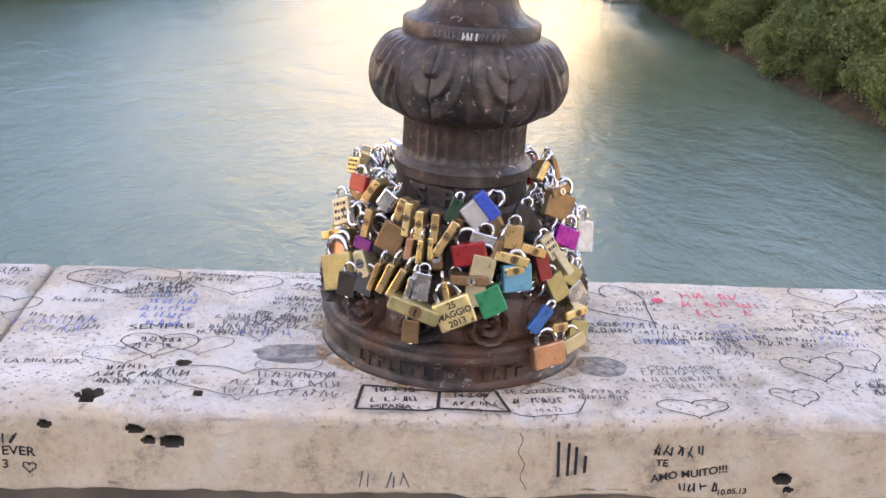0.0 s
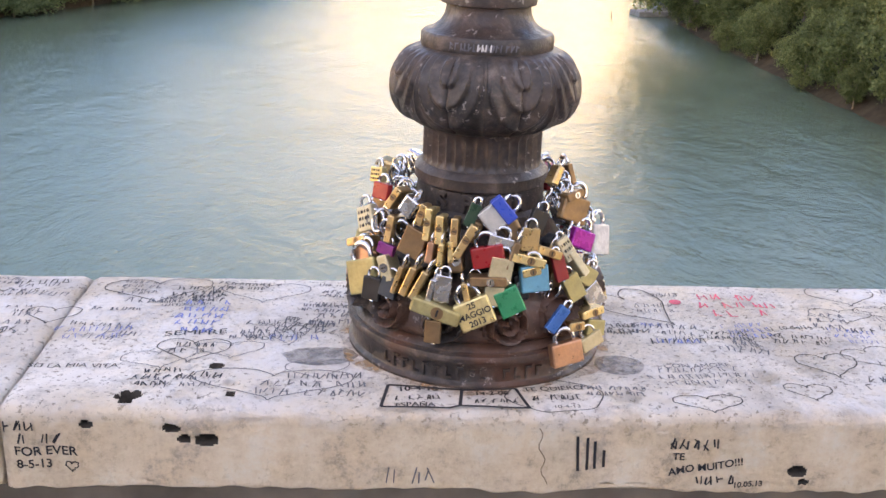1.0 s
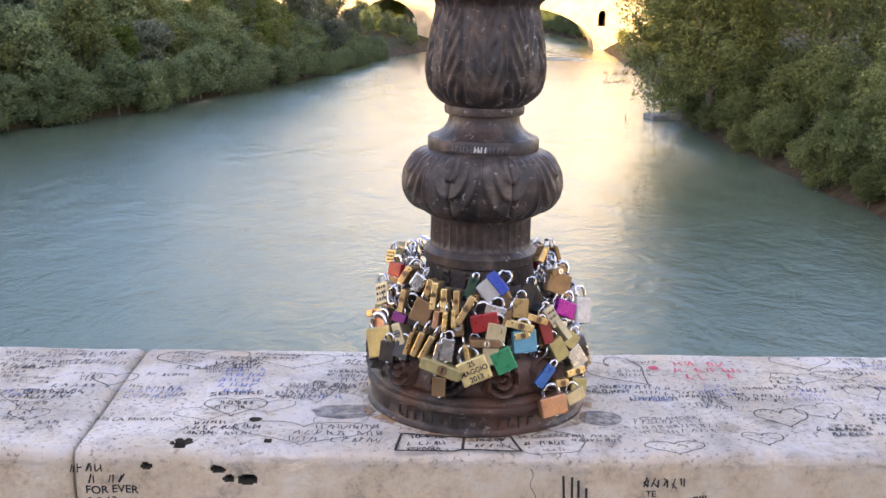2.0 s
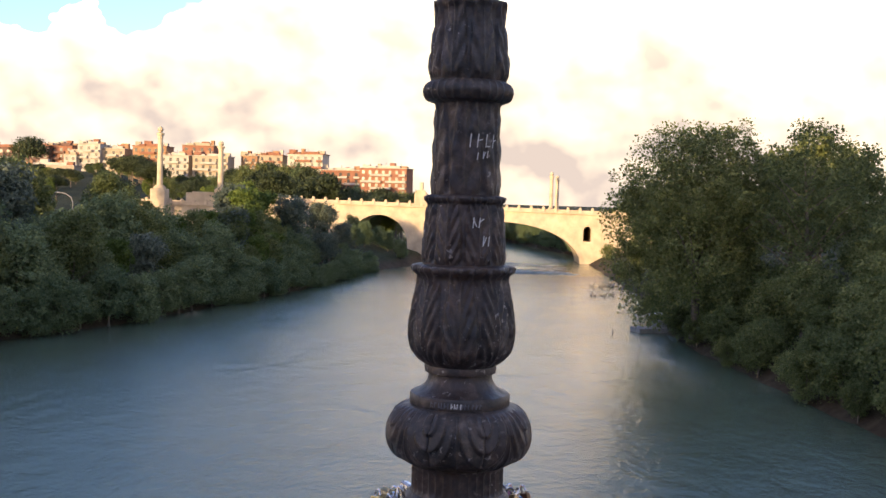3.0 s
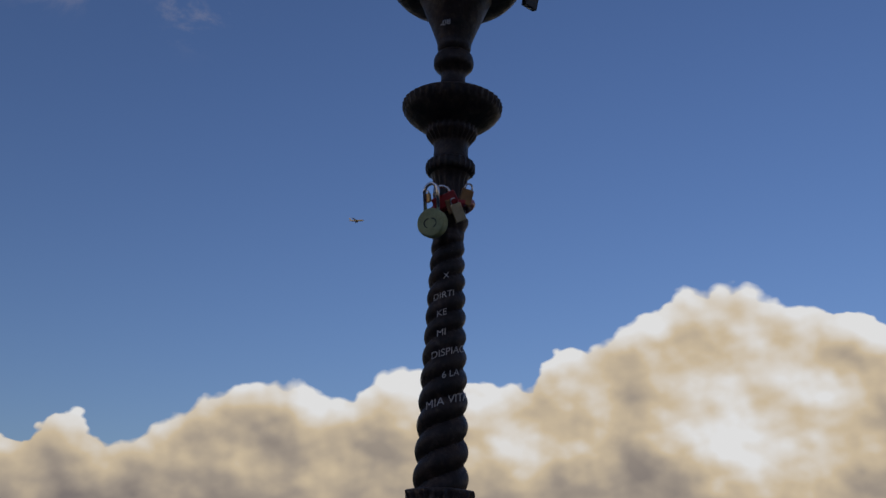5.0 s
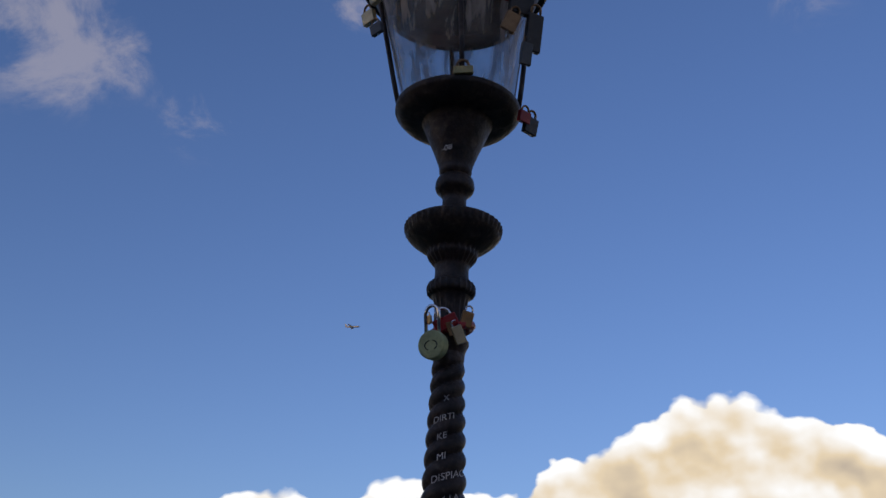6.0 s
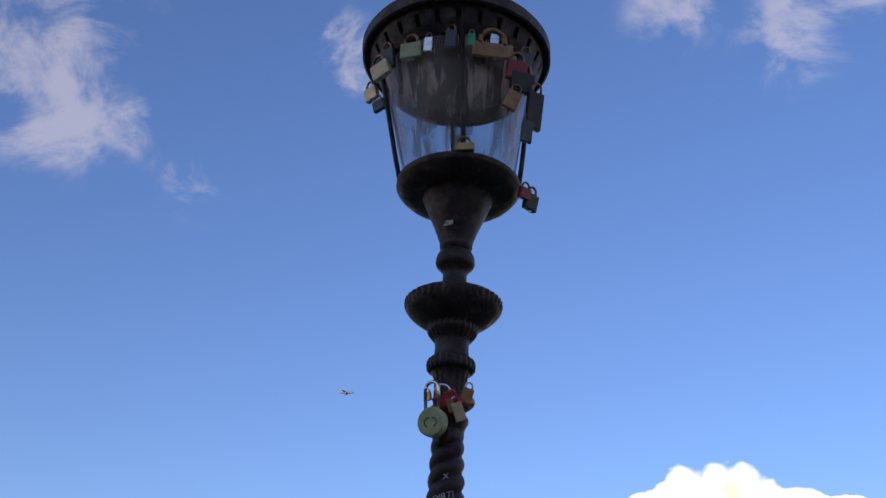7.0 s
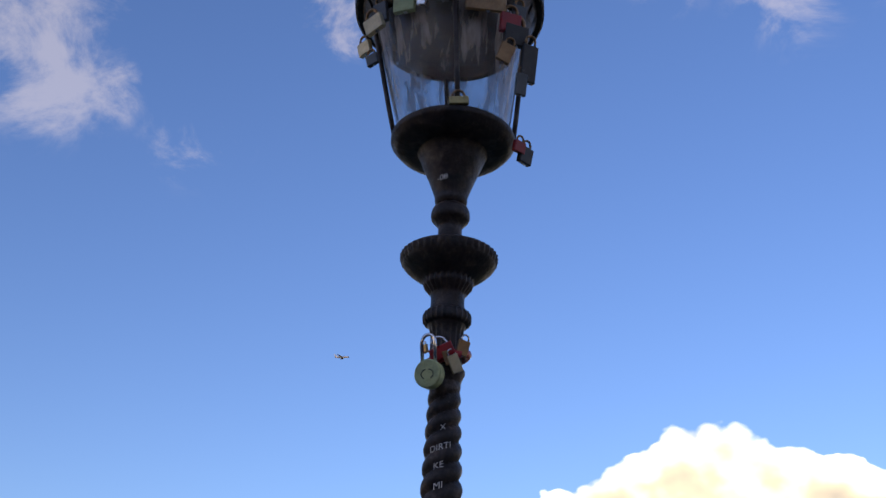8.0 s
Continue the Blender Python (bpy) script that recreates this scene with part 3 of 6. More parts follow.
lathe("lettered_collar", P([(0.106, 1.212), (0.109, 1.222), (0.107, 1.232), (0.100, 1.238), (0.099, 1.268), (0.103, 1.272), (0.104, 1.288), (0.099, 1.294), (0.094, 1.298)]), IRON, lamp, 64)
lathe("fluted_neck", P([(0.093, 1.296), (0.092, 1.30), (0.092, 1.352), (0.094, 1.356)]), IRON, lamp, 216, flutes(36, 0.005, 1.300, 1.350), 0.004)
lathe("bulb", P(spline([(0.092, 1.354), (0.105, 1.358), (0.125, 1.370), (0.139, 1.388), (0.144, 1.412), (0.140, 1.438), (0.128, 1.458), (0.112, 1.470), (0.100, 1.474)], 9)),
      IRON, lamp, 288, bulb_mod)
lathe("cap", P([(0.099, 1.472), (0.1, 1.476), (0.1, 1.492), (0.097, 1.496)] + spline([(0.097, 1.496), (0.084, 1.501), (0.072, 1.510), (0.065, 1.522), (0.063, 1.535)], 5)
            + [(0.071, 1.537), (0.072, 1.548), (0.070, 1.552)]), IRON, lamp, 64)
lathe("lower_bell", P(spline([(0.070, 1.551), (0.084, 1.562), (0.098, 1.583), (0.103, 1.610), (0.101, 1.645), (0.094, 1.685), (0.088, 1.715), (0.089, 1.728), (0.099, 1.738), (0.098, 1.748), (0.082, 1.752)], 9)),
      IRON, lamp, 240, leaf_wrap(8, 1.553, 1.752, 0.010, 0.0, 4.5, 1.0))
lathe("middle_bell", P(spline([(0.081, 1.750), (0.082, 1.77), (0.080, 1.80), (0.077, 1.845), (0.074, 1.868), (0.079, 1.876), (0.079, 1.884), (0.068, 1.888)], 9)),
      IRON, lamp, 240, leaf_wrap(8, 1.752, 1.888, 0.008, math.pi / 8, 4, 1.0))
lathe("leafed_shaft", P(spline([(0.068, 1.886), (0.0675, 1.93), (0.066, 1.99), (0.065, 2.04), (0.067, 2.062), (0.070, 2.068)], 14)),
      IRON, lamp, 240, leaf_wrap(6, 1.88, 2.07, 0.007, 0.0, 3, 0.6))
lathe("ribbed_ring", P(spline([(0.070, 2.068), (0.084, 2.074), (0.090, 2.088), (0.086, 2.102), (0.075, 2.110)], 6)), IRON, lamp, 256, flutes(32, 0.004, 2.068, 2.110))
lathe("upper_bell", P(spline([(0.074, 2.110), (0.078, 2.128), (0.077, 2.155), (0.073, 2.19), (0.069, 2.225), (0.069, 2.245), (0.073, 2.256), (0.072, 2.263), (0.058, 2.266)], 8)),
      IRON, lamp, 240, leaf_wrap(8, 2.11, 2.266, 0.008, math.pi / 8, 3, 0.8))


def twist(p, z, r):
    z += Z0
    k = min(1, max(0, (2.83 - z) / 0.03))
    base = 0.058 - 0.0385 * (z - 2.262)
    s = abs(math.cos(p - math.pi * math.log(0.058 / base) / 0.0385)) ** 0.75
    return r * (1 - 0.19 * k + 0.22 * k * s)


lathe("twisted_shaft", P([(0.058, 2.262), (0.0555, 2.34), (0.0515, 2.45), (0.046, 2.57), (0.041, 2.70), (0.0365, 2.81), (0.036, 2.84)]), DARK_IRON, lamp, 72, twist, 0.0042)
lathe("upper_neck", P([(0.036, 2.838), (0.040, 2.85), (0.045, 2.86), (0.045, 2.868), (0.039, 2.874), (0.038, 2.95), (0.042, 2.975), (0.047, 2.982)]), DARK_IRON, lamp, 144, flutes(16, 0.004, 2.876, 2.972), 0.006)
lathe("beaded_ring", P(spline([(0.046, 2.980), (0.056, 2.986), (0.058, 2.998), (0.055, 3.010), (0.044, 3.016)], 5)), DARK_IRON, lamp, 144, flutes(24, 0.003, 2.98, 3.016))
lathe("drip_dish", P(spline([(0.043, 3.014), (0.040, 3.034), (0.041, 3.056), (0.050, 3.070), (0.058, 3.082), (0.060, 3.096), (0.085, 3.112), (0.108, 3.132), (0.116, 3.148)], 6)
                  + [(0.117, 3.160), (0.110, 3.166), (0.03, 3.176)]), DARK_IRON, lamp, 192,
      lambda p, z, r: r * (1 + 0.018 * math.cos(p * 40) * (1 if 3.140 < z + Z0 < 3.163 else 0) + 0.03 * math.cos(p * 24) * (1 if 3.06 < z + Z0 < 3.095 else 0)))
lathe("knob", P(spline([(0.036, 3.170), (0.032, 3.20), (0.029, 3.235), (0.034, 3.248), (0.046, 3.262), (0.048, 3.276), (0.044, 3.292), (0.033, 3.302)], 6)), DARK_IRON, lamp, 48)
lathe("funnel", P(spline([(0.033, 3.300), (0.040, 3.312), (0.042, 3.330), (0.058, 3.376), (0.074, 3.415), (0.086, 3.446), (0.094, 3.456)], 5)), DARK_IRON, lamp, 56)
lathe("lantern_cup", P(spline([(0.090, 3.452), (0.118, 3.455), (0.142, 3.465), (0.156, 3.480)], 5) + [(0.159, 3.484), (0.159, 3.496), (0.154, 3.501), (0.147, 3.502), (0.146, 3.506), (0.130, 3.506)]),
      DARK_IRON, lamp, 72)
glass = lathe("glass", P([(0.141, 3.503), (0.199, 3.838)]), GLASS, lamp, 72, label="dusty conical lantern glass", closed=False)
glass.visible_shadow = False
for k in range(4):
    a = radians(4 + 90 * k)
    bm = bmesh.new()
    dx, dy = math.sin(a), -math.cos(a)
    tube(bm, [(dx * r, dy * r, z - Z0) for r, z in ((0.152, 3.498), (0.164, 3.57), (0.183, 3.70), (0.205, 3.842))], 0.0065, 8)
    part("cage_bar", bm, DARK_IRON, lamp, smooth=True)


def slotted_band():
    """The flared skirt under the roof, with a ring of open slots."""
    n, per = 26, 4
    rows = [(0.200, 3.832), (0.214, 3.854), (0.227, 3.884), (0.236, 3.904)]
    vs, fs = [], []
    for layer in (0.0, 0.006):
        for r, z in rows:
            for i in range(n * per):
                a = 2 * math.pi * i / (n * per)
                vs.append(((r + layer) * math.sin(a), -(r + layer) * math.cos(a), z - Z0))
    w, m = n * per, len(rows)
    for l in range(2):
        for j in range(m - 1):
            for i in range(w):
                if j == 1 and i % per == 0:
                    continue
                q = [l * m * w + j * w + i, l * m * w + j * w + (i + 1) % w, l * m * w + (j + 1) * w + (i + 1) % w, l * m * w + (j + 1) * w + i]
                fs.append(q if l else q[::-1])
    return mesh_of("slotted_skirt", vs, fs)


lathe("skirt_lining", P([(0.192, 3.836), (0.206, 3.858), (0.219, 3.886), (0.228, 3.912)]), DARK_IRON, lamp, 72, closed=False)
put_mesh("slotted_skirt", slotted_band(), DARK_IRON, lamp, "slotted iron skirt under the lantern roof")
lathe("lantern_rim", P([(0.234, 3.902), (0.252, 3.895), (0.258, 3.899), (0.260, 3.930), (0.254, 3.940), (0.240, 3.944)]), DARK_IRON, lamp, 96)
lathe("lantern_roof", P([(0.236, 3.916), (0.240, 3.942), (0.19, 3.977), (0.12, 4.01), (0.05, 4.04), (0.02, 4.08)]), DARK_IRON, lamp, 64)
bm = bmesh.new()
tube(bm, [(0, 0, 2.50), (0, 0, 2.53), (0, 0, 2.535), (0, 0, 2.60)], [0.035, 0.035, 0.02, 0.02], 16)
part("bulb_holder", bm, DARK_IRON, lamp, smooth=True)
# the lantern leans a little to one side
for ob in lamp.children:
    if ob.name.split(".")[0] in ("glass", "cage_bar", "slotted_skirt", "skirt_lining", "lantern_rim", "lantern_roof", "bulb_holder"):
        for v in ob.data.vertices:
            v.co.x -= 0.055 * (v.co.z - 2.53)
# raised foundry marks, too worn to read
for i in range(15):
    if i == 10:
        continue
    h = 0.018 + 0.003 * math.sin(i * 2.1)
    bm = bmesh.new()
    box(bm, (-0.004, 0, 0), (0.003, 0.004, h))
    box(bm, (0.0005, 0, (h / 2 - 0.002) * (1 if i % 3 else -1)), (0.008, 0.004, 0.003))
    bmesh.ops.transform(bm, matrix=Matrix.Rotation(radians(-40 + i * 5.0), 4, "Z") @ Matrix.Translation((0, -0.2, 0.0235)), verts=bm.verts)
    part("raised_mark", bm, IRON, lamp)
for text, a in (("S", -34), ("P", -11), ("Q", 12), ("R", 35)):
    cu = bpy.data.curves.new("cast", "FONT")
    cu.body, cu.size, cu.align_x, cu.align_y, cu.extrude, cu.bevel_depth, cu.offset = text, 0.036, "CENTER", "CENTER", 0.005, 0.0006, 0.0006
    tmp = new("cast_source", cu)
    me = bpy.data.meshes.new_from_object(tmp.evaluated_get(bpy.context.evaluated_depsgraph_get()))
    bpy.data.objects.remove(tmp)
    bpy.data.curves.remove(cu)
    me.transform(Matrix.Rotation(radians(a), 4, "Z") @ Matrix.Translation((0, -0.1005, 0.253)) @ Matrix.Rotation(radians(90), 4, "X"))
    put_mesh("cast_letter", me, IRON, lamp)


# ---- trees ----
def leaf_crown(name, rng, blobs, count, size, mat, droop=0.0):
    """Many small bent leaf sprays scattered in clumps over and inside a set of ellipsoids."""
    vol = np.array([b[3] * b[4] for b in blobs])
    pts, out = [], []
    for b, share in zip(blobs, vol / vol.sum()):
        c, r = np.array(b[:3]), np.array((b[3], b[3], b[4]))
        clumps = max(10, int(58 * share * len(blobs)))
        d = rng.normal(size=(clumps, 3))
        d /= np.linalg.norm(d, axis=1)[:, None]
        rad = rng.uniform(0.55, 1.04, size=(clumps, 1))
        cc = c + d * r * rad
        n = int(count * share)
        pick = rng.integers(0, clumps, n)
        off = np.clip(rng.normal(size=(n, 3)), -1.7, 1.7) * (0.165 * r.mean() * rng.uniform(0.5, 1.25, size=(clumps, 1)))[pick]
        off[:, 2] -= droop * np.abs(off[:, 0])
        pts.append(cc[pick] + off)
        out.append(d[pick])
    p, o = np.concatenate(pts), np.concatenate(out)
    n = len(p)
    nor = o * 0.7 + rng.normal(size=(n, 3)) * 0.7 + np.array((0, 0, 0.35))
    nor /= np.linalg.norm(nor, axis=1)[:, None]
    a = np.cross(nor, rng.normal(size=(n, 3)))
    a /= np.linalg.norm(a, axis=1)[:, None]
    b = np.cross(nor, a)
    s = size * rng.uniform(0.55, 1.3, size=(n, 1))
    v = np.stack([p - a * s * 0.5, p + b * s * 0.34 + nor * s * 0.12, p + a * s * 0.5, p - b * s * 0.34 + nor * s * 0.12], 1).reshape(-1, 3)
    me = bpy.data.meshes.new(name)
    me.vertices.add(n * 4)
    me.vertices.foreach_set("co", v.astype(np.float32).ravel())
    me.loops.add(n * 4)
    me.loops.foreach_set("vertex_index", np.arange(n * 4, dtype=np.int32))
    me.polygons.add(n)
    me.polygons.foreach_set("loop_start", np.arange(0, n * 4, 4, dtype=np.int32))
    me.update(calc_edges=True)
    me.materials.append(mat)
    return me


def limbs(rng, h, r, spread, n):
    """A tapered trunk with bent limbs."""
    bm = bmesh.new()
    lean = rng.normal(size=2) * 0.04 * h
    pts = [(lean[0] * t * t, lean[1] * t * t, h * t) for t in (0, 0.1, 0.3, 0.5, 0.7, 0.85)]
    tube(bm, pts, [r * k for k in (1.5, 1.0, 0.85, 0.62, 0.38, 0.15)], 10)
    for _ in range(n):
        t = rng.uniform(0.22, 0.75)
        a = rng.uniform(0, 2 * math.pi)
        l = spread * rng.uniform(0.55, 1.0) * (1.15 - t * 0.6)
        p0 = Vector((lean[0] * t * t, lean[1] * t * t, h * t))
        d = Vector((math.cos(a), math.sin(a), 0))
        q = [p0, p0 + d * l * 0.35 + Vector((0, 0, l * 0.28)), p0 + d * l * 0.7 + Vector((0, 0, l * 0.6)), p0 + d * l + Vector((0, 0, l * 0.75))]
        rr = r * (1 - t) * 0.6 + 0.03
        tube(bm, q, [rr, rr * 0.7, rr * 0.4, rr * 0.15], 6)
    return bm


def make_tree(seed, h, r, blobs, count, size, mat, label, category="tree", n=9, spread=None, kind_name="tree", group=""):
    rng = np.random.default_rng(seed)
    t = holder(kind_name)
    part("trunk", limbs(rng, h, r, spread or h * 0.35, n), BARK, t, smooth=True)
    put_mesh("crown", leaf_crown("crown", rng, blobs, count, size, mat), None, t)
    tagged(t, label, category, group)
    return t


def random_blobs(seed, w, z0, z1, n, k=0.42):
    rng = np.random.default_rng(seed)
    out = [(0, 0, (z0 + z1) / 2, w * 0.55, (z1 - z0) * 0.40)]
    for i in range(n):
        a = 2 * math.pi * (i + rng.uniform(-0.3, 0.3)) / n
        f = rng.uniform(0.05, 1)
        z = z0 + (z1 - z0) * (0.15 + 0.75 * f)
        q = w * (1 - 0.55 * abs(2 * f - 0.85)) * rng.uniform(0.45, 0.75)
        s = w * k * rng.uniform(0.65, 1.1)
        out.append((q * math.cos(a), q * math.sin(a), z, s, s * 0.85))
    return out


def at(t, x, y, z=None, s=1.0, rz=0.0, sz=None):
    t.matrix_basis = pose(x, y, ground_z(x, y) - 0.2 if z is None else z, 0, 0, rz) @ Matrix.Diagonal((s, s, sz or s, 1))
    return t


def again(t, x, y, s=1.0, rz=0.0, sz=None):
    return copy_thing(t, pose(x, y, ground_z(x, y) - 0.2, 0, 0, rz) @ Matrix.Diagonal((s, s, sz or s, 1)))


# right bank
big = make_tree(5, 21, 0.42, [(0, 0, 13.5, 7.0, 7.0), (-5.5, -1.5, 11, 4.2, 4.2), (4.8, -1, 12.5, 4.5, 4.6), (-2.2, 0, 18.6, 4.3, 3.6), (2.4, -0.5, 19.8, 3.6, 2.9), (0.4, -1.0, 17.6, 4.8, 4.0), (5.2, -1, 15.0, 3.6, 3.4), (-4.6, -2, 14.0, 3.8, 3.6), (-4.8, -2, 5.8, 3.4, 4.0),
                              (3.8, -3, 6.5, 3.8, 4.0), (-0.5, -4, 8.5, 4.4, 4.2), (-6.6, 1, 15.5, 2.6, 2.4), (5.6, 0, 17.0, 2.6, 2.4), (0.5, -4, 14, 4.0, 3.4), (-7.2, -1, 8.5, 2.4, 2.6)],
                66000, 0.31, LEAF_R, "broad leafy green poplar overhanging the river bank", n=16, spread=9, group="bank trees")
at(big, 21.4, 107, -11.6)
airy = make_tree(8, 21, 0.32, [(0, 0, 19.5, 2.8, 2.2), (-2.8, 0, 17, 2.6, 2.0), (3.4, -1, 17.8, 2.8, 2.0), (0.5, -2, 13.5, 4.0, 3.2), (-3.4, -1, 11.5, 2.6, 2.6), (4.6, 0, 13, 2.8, 2.4), (1, -3, 8.0, 4.4, 3.2), (6, -1, 9, 3, 2.6)],
                 10000, 0.34, LEAF_R, "tall open-crowned tree with pale bare limbs showing", n=14, spread=8, group="bank trees")
at(airy, 31.0, 101, -10.8)
bush = make_tree(11, 6, 0.14, random_blobs(2, 3.6, 0.3, 7.2, 12), 9000, 0.26, LEAF_R, "dense green bush hanging over the water's edge", "bush", 8, 2.6, "bush", "bank bushes")
at(bush, 28.2, 67.5, -12.2, 1.05)
for x, y, s, rz in ((25.6, 79, 0.72, 60), (31, 74, 1.15, 130), (24.6, 91, 0.62, 200), (27, 96, 0.85, 20), (33, 86, 1.1, 300), (24.5, 118, 0.7, 40), (25, 135, 0.8, 80), (27, 155, 0.8, 10), (29, 180, 0.9, 200),
                    (30, 215, 0.9, 99), (27.5, 243, 0.55, 45), (36, 95, 1.2, 77), (39, 104, 1.3, 150), (24, 112, 0.8, 280)):
    again(bush, x, y, s, rz)
for i in range(22):
    y = 60 + i * 3.6
    if not 115 < y < 127:
        again(bush, right_edge(y) + 0.5 + (i * 7 % 5) * 0.3, y, 0.36 + 0.06 * (i * 5 % 7), i * 77 % 360)
    again(bush, right_edge(y) + 5.2 + (i * 3 % 5) * 0.5, y + 1.5, 0.62 + 0.07 * (i * 3 % 7), i * 51 % 360)
mid = make_tree(21, 13, 0.26, random_blobs(4, 5.6, 2.0, 15, 15), 11000, 0.42, LEAF_R, "full green riverside tree", group="bank trees", n=10)
at(mid, 42, 118, None, 1.05)
for x, y, s, rz in ((36, 125, 1.1, 50), (29, 130, 0.95, 160), (50, 108, 1.1, 250), (30, 160, 1.0, 20), (33, 190, 1.1, 220), (36, 235, 1.1, 300), (44, 140, 1.2, 111), (52, 88, 1.0, 10)):
    again(mid, x, y, s, rz)

# left bank: dense scrub along the water, taller trees behind, grey willows, bright young trees
scrub = make_tree(31, 8, 0.16, random_blobs(6, 4.6, 0.2, 10.2, 14), 10000, 0.36, LEAF_L, "dense dark green willow scrub on the river bank", "bush", 9, 3.6, "willow_scrub", "left bank scrub")
at(scrub, -52.5, 100, None, 1.0)
rngp = random.Random(7)
willow = make_tree(41, 9, 0.2, random_blobs(9, 4.8, 1.2, 11.5, 13), 9500, 0.40, LEAF_G, "grey-green willow with soft crown", group="left bank trees", n=10)
at(willow, -62, 106, None, 1.15)
for x, y, s, rz in ((-57, 117, 1.0, 40), (-44, 176, 0.92, 90), (-37, 190, 0.9, 150), (-34.5, 206, 0.8, 250), (-69, 112, 1.1, 10), (-41, 160, 0.7, 320), (-31, 214, 0.55, 15)):
    again(willow, x, y, s, rz)
bright = make_tree(51, 11, 0.2, random_blobs(12, 4.2, 1.5, 14.5, 14), 9000, 0.42, LEAF_B, "bright yellow-green young poplar", group="left bank trees", n=10)
at(bright, -40, 165, None, 0.9)
for x, y, s, rz in ((-41.5, 173, 0.95, 80), (-41, 184, 0.9, 200), (-68, 138, 0.95, 300), (-47, 196, 1.0, 120), (-54, 218, 0.9, 0)):
    again(bright, x, y, s, rz)
for row, off in ((0, -0.6), (1, 4.5), (2, 10.5)):
    y = 64 + row * 3
    while y < 214 - row * 6:
        x = left_edge(y) - off - rngp.uniform(0, 2.0)
        s = rngp.uniform(0.55, 1.02) * (0.78 + 0.22 * row) * (1 - 0.0036 * max(0, y - 95))
        kind = scrub if row == 0 or rngp.random() < 0.55 else rngp.choice((mid, bright, willow, mid))
        if kind is scrub:
            again(scrub, x, y, s * 1.15, rngp.uniform(0, 360), s * rngp.uniform(0.85, 1.05))
        else:
            again(kind, x, y, s * 0.80, rngp.uniform(0, 360), s * 0.74)
        y += 4.4 * s + 1.0
again(mid, -80, 238, 0.5, 40, 0.36)
again(mid, -89, 236, 0.66, 140)
for x, y, s, rz in ((-76, 122, 1.0, 30), (-86, 130, 1.15, 200), (-70, 150, 0.95, 100), (-78, 165, 1.0, 20), (-92, 150, 1.1, 250), (-100, 175, 1.1, 50),
                    (-106, 200, 1.0, 120), (-118, 190, 1.3, 0), (-75, 110, 0.95, 90), (-56, 150, 0.85, 140)):
    again(mid, x, y, s, rz)
pine = make_tree(61, 14, 0.3, [(0, 0, 13, 5.5, 2.6), (-3.6, 1, 11.6, 3.4, 2.0), (3.8, -1, 11.8, 3.4, 2.0), (0, 2, 14.6, 3.6, 1.8), (1, -3, 11.2, 3.2, 1.8)], 7000, 0.55, LEAF_D,
                 "dark umbrella pine on the hillside", group="hill trees", n=8, spread=5)
at(pine, -150, 330, None, 1.0)
SKYLINE = [(-260, 12), (-199, 12), (-186, 10.5), (-175, 12.5), (-164, 11), (-153, 11.4), (-147, 13.5), (-140, 16), (-134, 17.4), (-128, 15), (-121, 9.4), (-112, 10.2), (-99, 10),
           (-93, 15.6), (-78, 15.4), (-65, 13.6), (-57, 8), (-46, 7.8), (-35, 5.2), (0, 4)]


def crown_top(x, y):
    """Height of the hill's tree tops by direction from the bridge."""
    k = (y + 2) / 387
    return 1.9 + (lerp(x / k, SKYLINE) - 1.9) * k


TALL = {"pine": 16.0, "mid": 15.2, "bright": 14.8, "scrub": 10.6}
HILL = {"pine": pine, "mid": mid, "bright": bright, "scrub": scrub}


def hill_tree(kind, x, y, f):
    k = max(0.28, (crown_top(x, y) - ground_z(x, y)) * f / TALL[kind])
    again(HILL[kind], x, y, max(0.5, min(1.1, k * 1.15)), rngp.uniform(0, 360), k)


for i in range(110):
    x = -250 + (i * 37 % 225) + rngp.uniform(-6, 6)
    y = 275 + (i * 53 % 135) + rngp.uniform(-6, 6)
    hill_tree(("pine", "mid", "pine", "bright")[i % 4] if x > -130 else ("pine", "mid")[i % 2], x, y, rngp.uniform(0.62, 0.95))
for i in range(72):
    x = -262 + i * 3.4 + rngp.uniform(-2, 2)
    hill_tree(("mid", "scrub", "mid", "pine", "bright")[i % 5], x, 372 + (i * 29 % 30), rngp.uniform(0.82, 1.04))
for i in range(40):
    x = -250 + i * 5.6 + rngp.uniform(-2, 2)
    hill_tree(("pine", "mid", "bright")[i % 3], x, 440 + (i * 17 % 30), rngp.uniform(0.75, 1.0))
# the wooded bank where the river bends away beyond the far bridge
for i in range(22):
    y = 296 + i * 6
    again(scrub, right_edge(y) + 0.5 + (i % 3), y, 0.8 + 0.08 * (i % 4), i * 67 % 360)
    again(mid, right_edge(y) + 7 + (i % 3), y + 2, 0.7 + 0.06 * (i % 5), i * 41 % 360, 0.62)
for x, y, s in ((-22, 300, 0.9), (-34, 295, 1.0), (-12, 330, 1.1), (-2, 385, 1.2), (8, 390, 1.1), (18, 380, 1.2), (-20, 370, 1.2), (30, 345, 1.3), (26, 310, 0.9), (40, 330, 1.3), (-45, 300, 1.1), (-8, 400, 1.3), (38, 300, 1.2), (34, 285, 0.9)):
    again(mid, x, y, s, x * 31 % 360, 0.5)
for x, y, s in ((-20, 232, 0.42), (-24, 240, 0.5), (-29, 236, 0.6), (-27, 246, 0.5), (-33, 244, 0.6), (-22, 246, 0.35), (-30, 228, 0.5)):
    again(scrub, x, y, s, x * 17 % 360)


